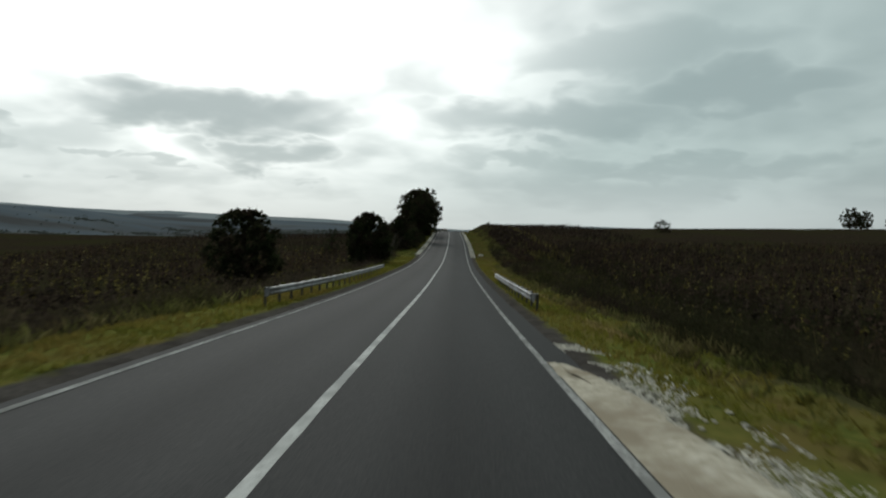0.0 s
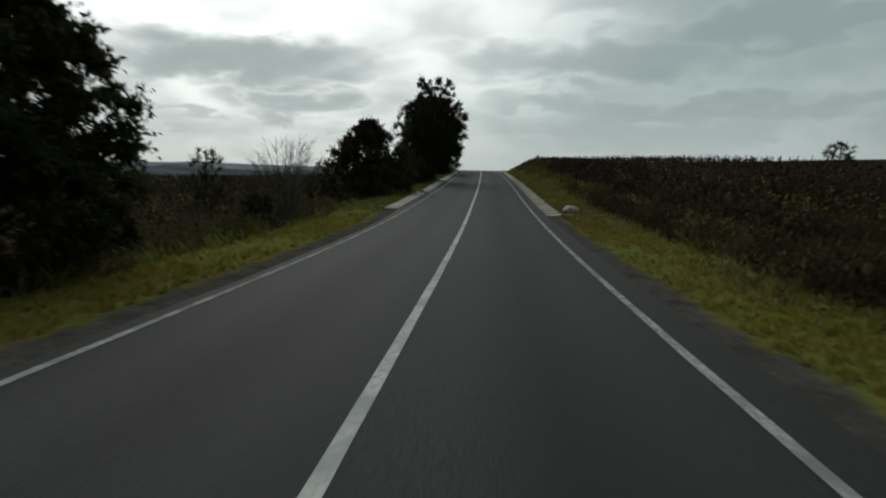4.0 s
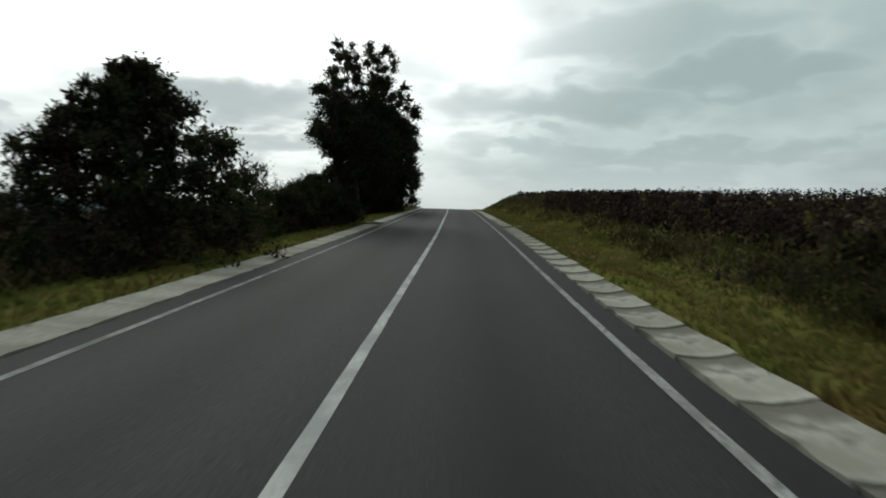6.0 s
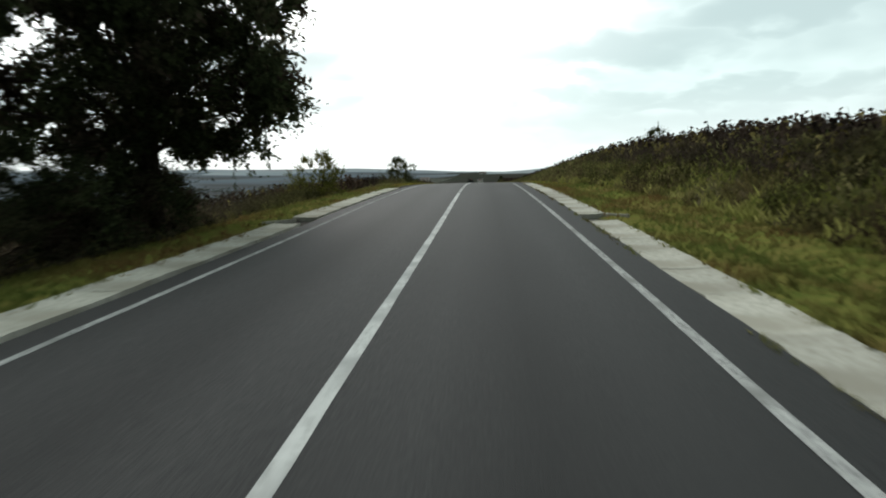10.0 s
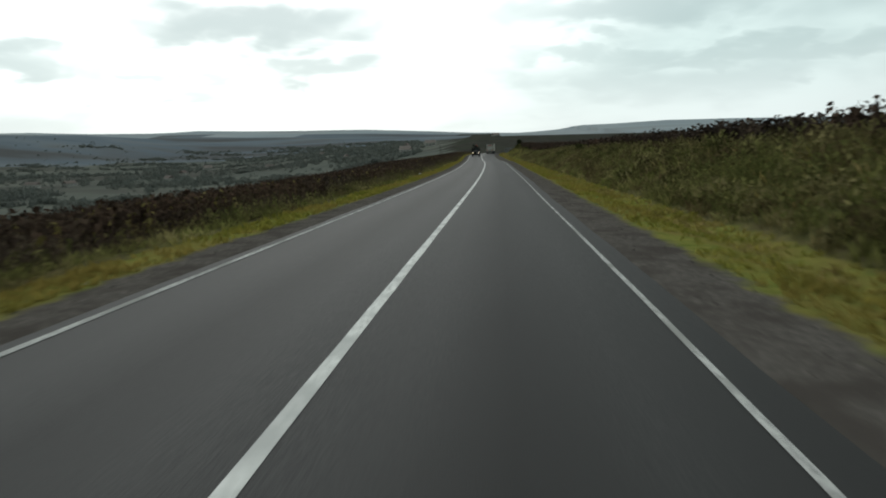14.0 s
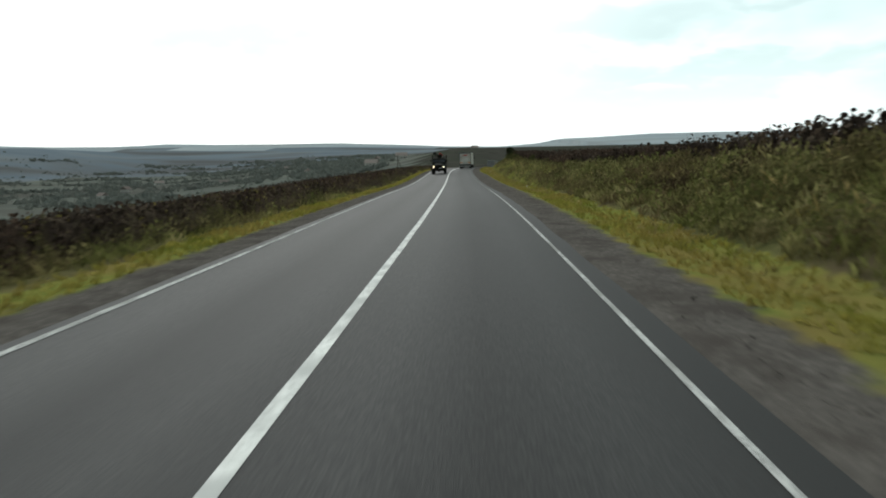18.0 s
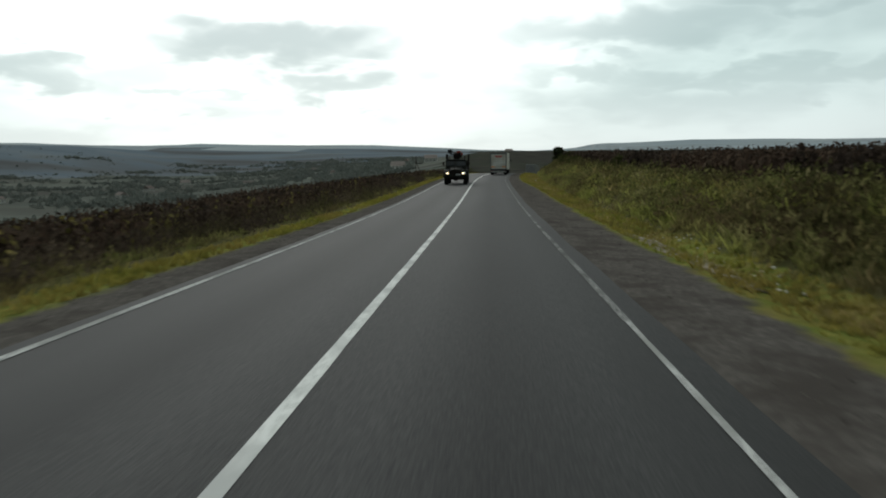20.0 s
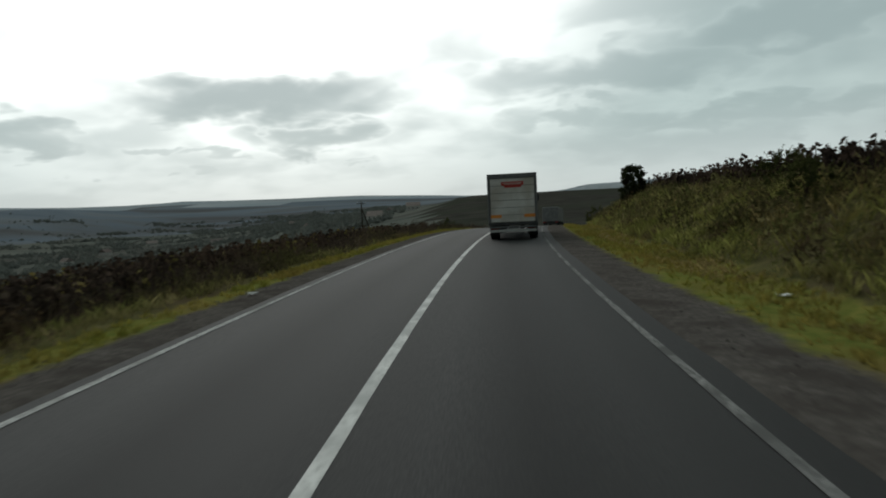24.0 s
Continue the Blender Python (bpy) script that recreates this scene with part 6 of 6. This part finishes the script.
    for y in (-4.2, -5.1, -6.2, -7.1):
        bolster = quick("bolster", M_IRON, root, [((2.46, 0.16, 0.16), (0, y, 1.54))], 0.015)
        for sd in (-1, 1):
            quick("stake", M_IRON, bolster, [((0.10, 0.12, 1.75), (sd * 1.16, y, 2.45), (0, sd * 2, 0))], 0.012, "upright steel timber stake")
        for sd in (-1, 1):
            quick("mudguard", M_BLACK, root, [((0.44, 0.5, 0.03), (sd * 1.0, y, 1.33))], 0.005)
    return root


def tarp_lorry():
    """A further lorry with a grey tarpaulin body, past the bend."""
    root = new("tarpaulin_lorry")
    tagged(root, "grey tarpaulin lorry further along beyond the bend", "lorry")
    quick("tarpaulin_body", M_TARP, root, [((2.5, 7.0, 2.3), (0, 3.6, 2.15))], 0.08)
    quick("rear_bar", M_MARK, root, [((2.4, 0.12, 0.2), (0, 0.0, 0.75))], 0.02)
    for sd in (-1, 1):
        for y in (1.4, 2.6, 8.2):
            wheel(root, sd * 1.02, y, 0.48, 0.4, 0, "dark lorry tyre")
        quick("tail_lamp", M_TAIL, root, [((0.35, 0.06, 0.12), (sd * 0.95, -0.04, 0.9))], 0.01, "red tail lamp")
    quick("chassis", M_IRON, root, [((0.9, 8.4, 0.2), (0, 4.3, 0.85))], 0.01)
    quick("cab", M_GREY, root, [((2.4, 1.7, 2.1), (0, 8.1, 1.9))], 0.08)
    return root


M_TARP = material("grey_tarpaulin", [(0.16, 0.16, 0.16), (0.24, 0.24, 0.235)], 2, 5, 0.7, 0.2, 8)
far_lorry = tarp_lorry()
far_lorry.matrix_basis = Matrix.Translation(on_road(588, 1.9, 0.015)) @ pose(0, 0, 0, math.degrees(math.atan((at(RZ, 595) - at(RZ, 588)) / 7)), 0, heading(591))
timber = timber_lorry()
TS = 481.9
timber.matrix_basis = Matrix.Translation(on_road(TS, -1.68, 0.015)) @ pose(0, 0, 0, 0, 0, heading(TS) + 180) @ Matrix.Diagonal((1.0, 0.88, 0.95, 1))


# ---- poles and houses ----
M_WOOD = material("grey_pole_wood", [(0.035, 0.03, 0.026), (0.07, 0.06, 0.05)], 8, 6, 0.9, 0.5, 20, stretch=(1, 1, 0.2))
M_WALL = material("pale_house_wall", [(0.42, 0.41, 0.38), (0.62, 0.60, 0.56)], 0.8, 5, 0.9)
M_ROOF = material("grey_roofing", [(0.16, 0.13, 0.12), (0.26, 0.22, 0.20)], 1.5, 5, 0.85, per="object", spread=0.4)


def pole(s, lat, h, brace, label):
    root = new("utility_pole")
    root.location = spot(s, lat, -0.2)
    tagged(root, label, "utility pole", "poles along the valley edge")
    bm = bmesh.new()
    tube(bm, (0, 0, 0), (0, 0, h), 0.14, 0.10, 10)
    part("post", bm, M_WOOD, root, smooth=True)
    if brace:
        bm = bmesh.new()
        tube(bm, (brace, 0, 0), (0.05, 0, h * 0.86), 0.13, 0.10, 10)
        part("brace", bm, M_WOOD, root, smooth=True)
    arm = quick("crossarm", M_WOOD, root, [((1.6, 0.1, 0.1), (0, -0.12, h - 0.35))], 0.01)
    for x in (-0.7, 0, 0.7):
        bm = bmesh.new()
        tube(bm, (x, -0.12, h - 0.3), (x, -0.12, h - 0.1), 0.04, 0.03, 8)
        part("insulator", bm, M_WHITE, arm)
    return root


pole(590, -31, 9.2, 2.8, "weathered braced wooden utility pole by the field")


def house(s, lat, w, d, h, turn, label):
    root = new("house")
    x, y = float(at(RX, min(s, 1390))) + lat, s
    root.matrix_basis = Matrix.Translation((x, y, float(land(x, y)) - 0.3)) @ pose(0, 0, 0, 0, 0, turn)
    tagged(root, label, "house", "houses in the valley")
    quick("wall", M_WALL, root, [((w, d, h), (0, 0, h / 2))], 0.02)
    bm = bmesh.new()
    a = [bm.verts.new((sx * (w / 2 + 0.4), sy * (d / 2 + 0.4), h)) for sx, sy in ((-1, -1), (1, -1), (1, 1), (-1, 1))]
    r = [bm.verts.new((sx * (w / 2 + 0.4), 0, h + d * 0.42)) for sx in (-1, 1)]
    for f in ((a[0], a[1], r[1], r[0]), (a[2], a[3], r[0], r[1]), (a[1], a[2], r[1]), (a[3], a[0], r[0]), (a[3], a[2], a[1], a[0])):
        bm.faces.new(f)
    part("roof", bm, M_ROOF, root)
    for k in (-1, 0, 1):
        for sd in (-1, 1):
            quick("window", M_GLASS, root, [((1.0, 0.08, 1.2), (k * w * 0.3, sd * (d / 2 + 0.02), h * 0.55))], 0.01)
    return root


rng = random.Random(77)
for k in range(22):
    s_, l_ = rng.uniform(420, 1500), -rng.uniform(200, 760)
    house(s_, l_, rng.uniform(9, 15), rng.uniform(6, 9), rng.uniform(2.8, 4.2), rng.uniform(0, 180), "small pale house with a pitched roof in the valley")


def litter(s, lat, size, seed, label):
    """A crumpled scrap lying in the grass."""
    rng = random.Random(seed)
    bm = bmesh.new()
    bmesh.ops.create_grid(bm, x_segments=5, y_segments=5, size=size / 2)
    for v in bm.verts:
        v.co += Vector((rng.uniform(-0.12, 0.12), rng.uniform(-0.12, 0.12), rng.uniform(0, 0.35))) * size
    bmesh.ops.solidify(bm, geom=bm.faces[:], thickness=0.003)
    ob = part("litter", bm, M_LITTER, m=Matrix.Translation(spot(s, lat, 0.03)) @ pose(0, 0, 0, 0, 0, rng.uniform(0, 360)))
    tagged(ob, label, "litter", group="litter along the verge")


litter(500.3, 7.6, 0.24, 1, "crumpled white plastic scrap in the verge grass")
litter(501.7, -4.7, 0.22, 2, "small white paper scrap on the earth shoulder")
litter(524.4, 7.3, 0.25, 3, "crumpled white plastic scrap in the verge grass")
litter(359.1, -6.7, 0.28, 4, "crumpled white plastic scrap in the verge grass")
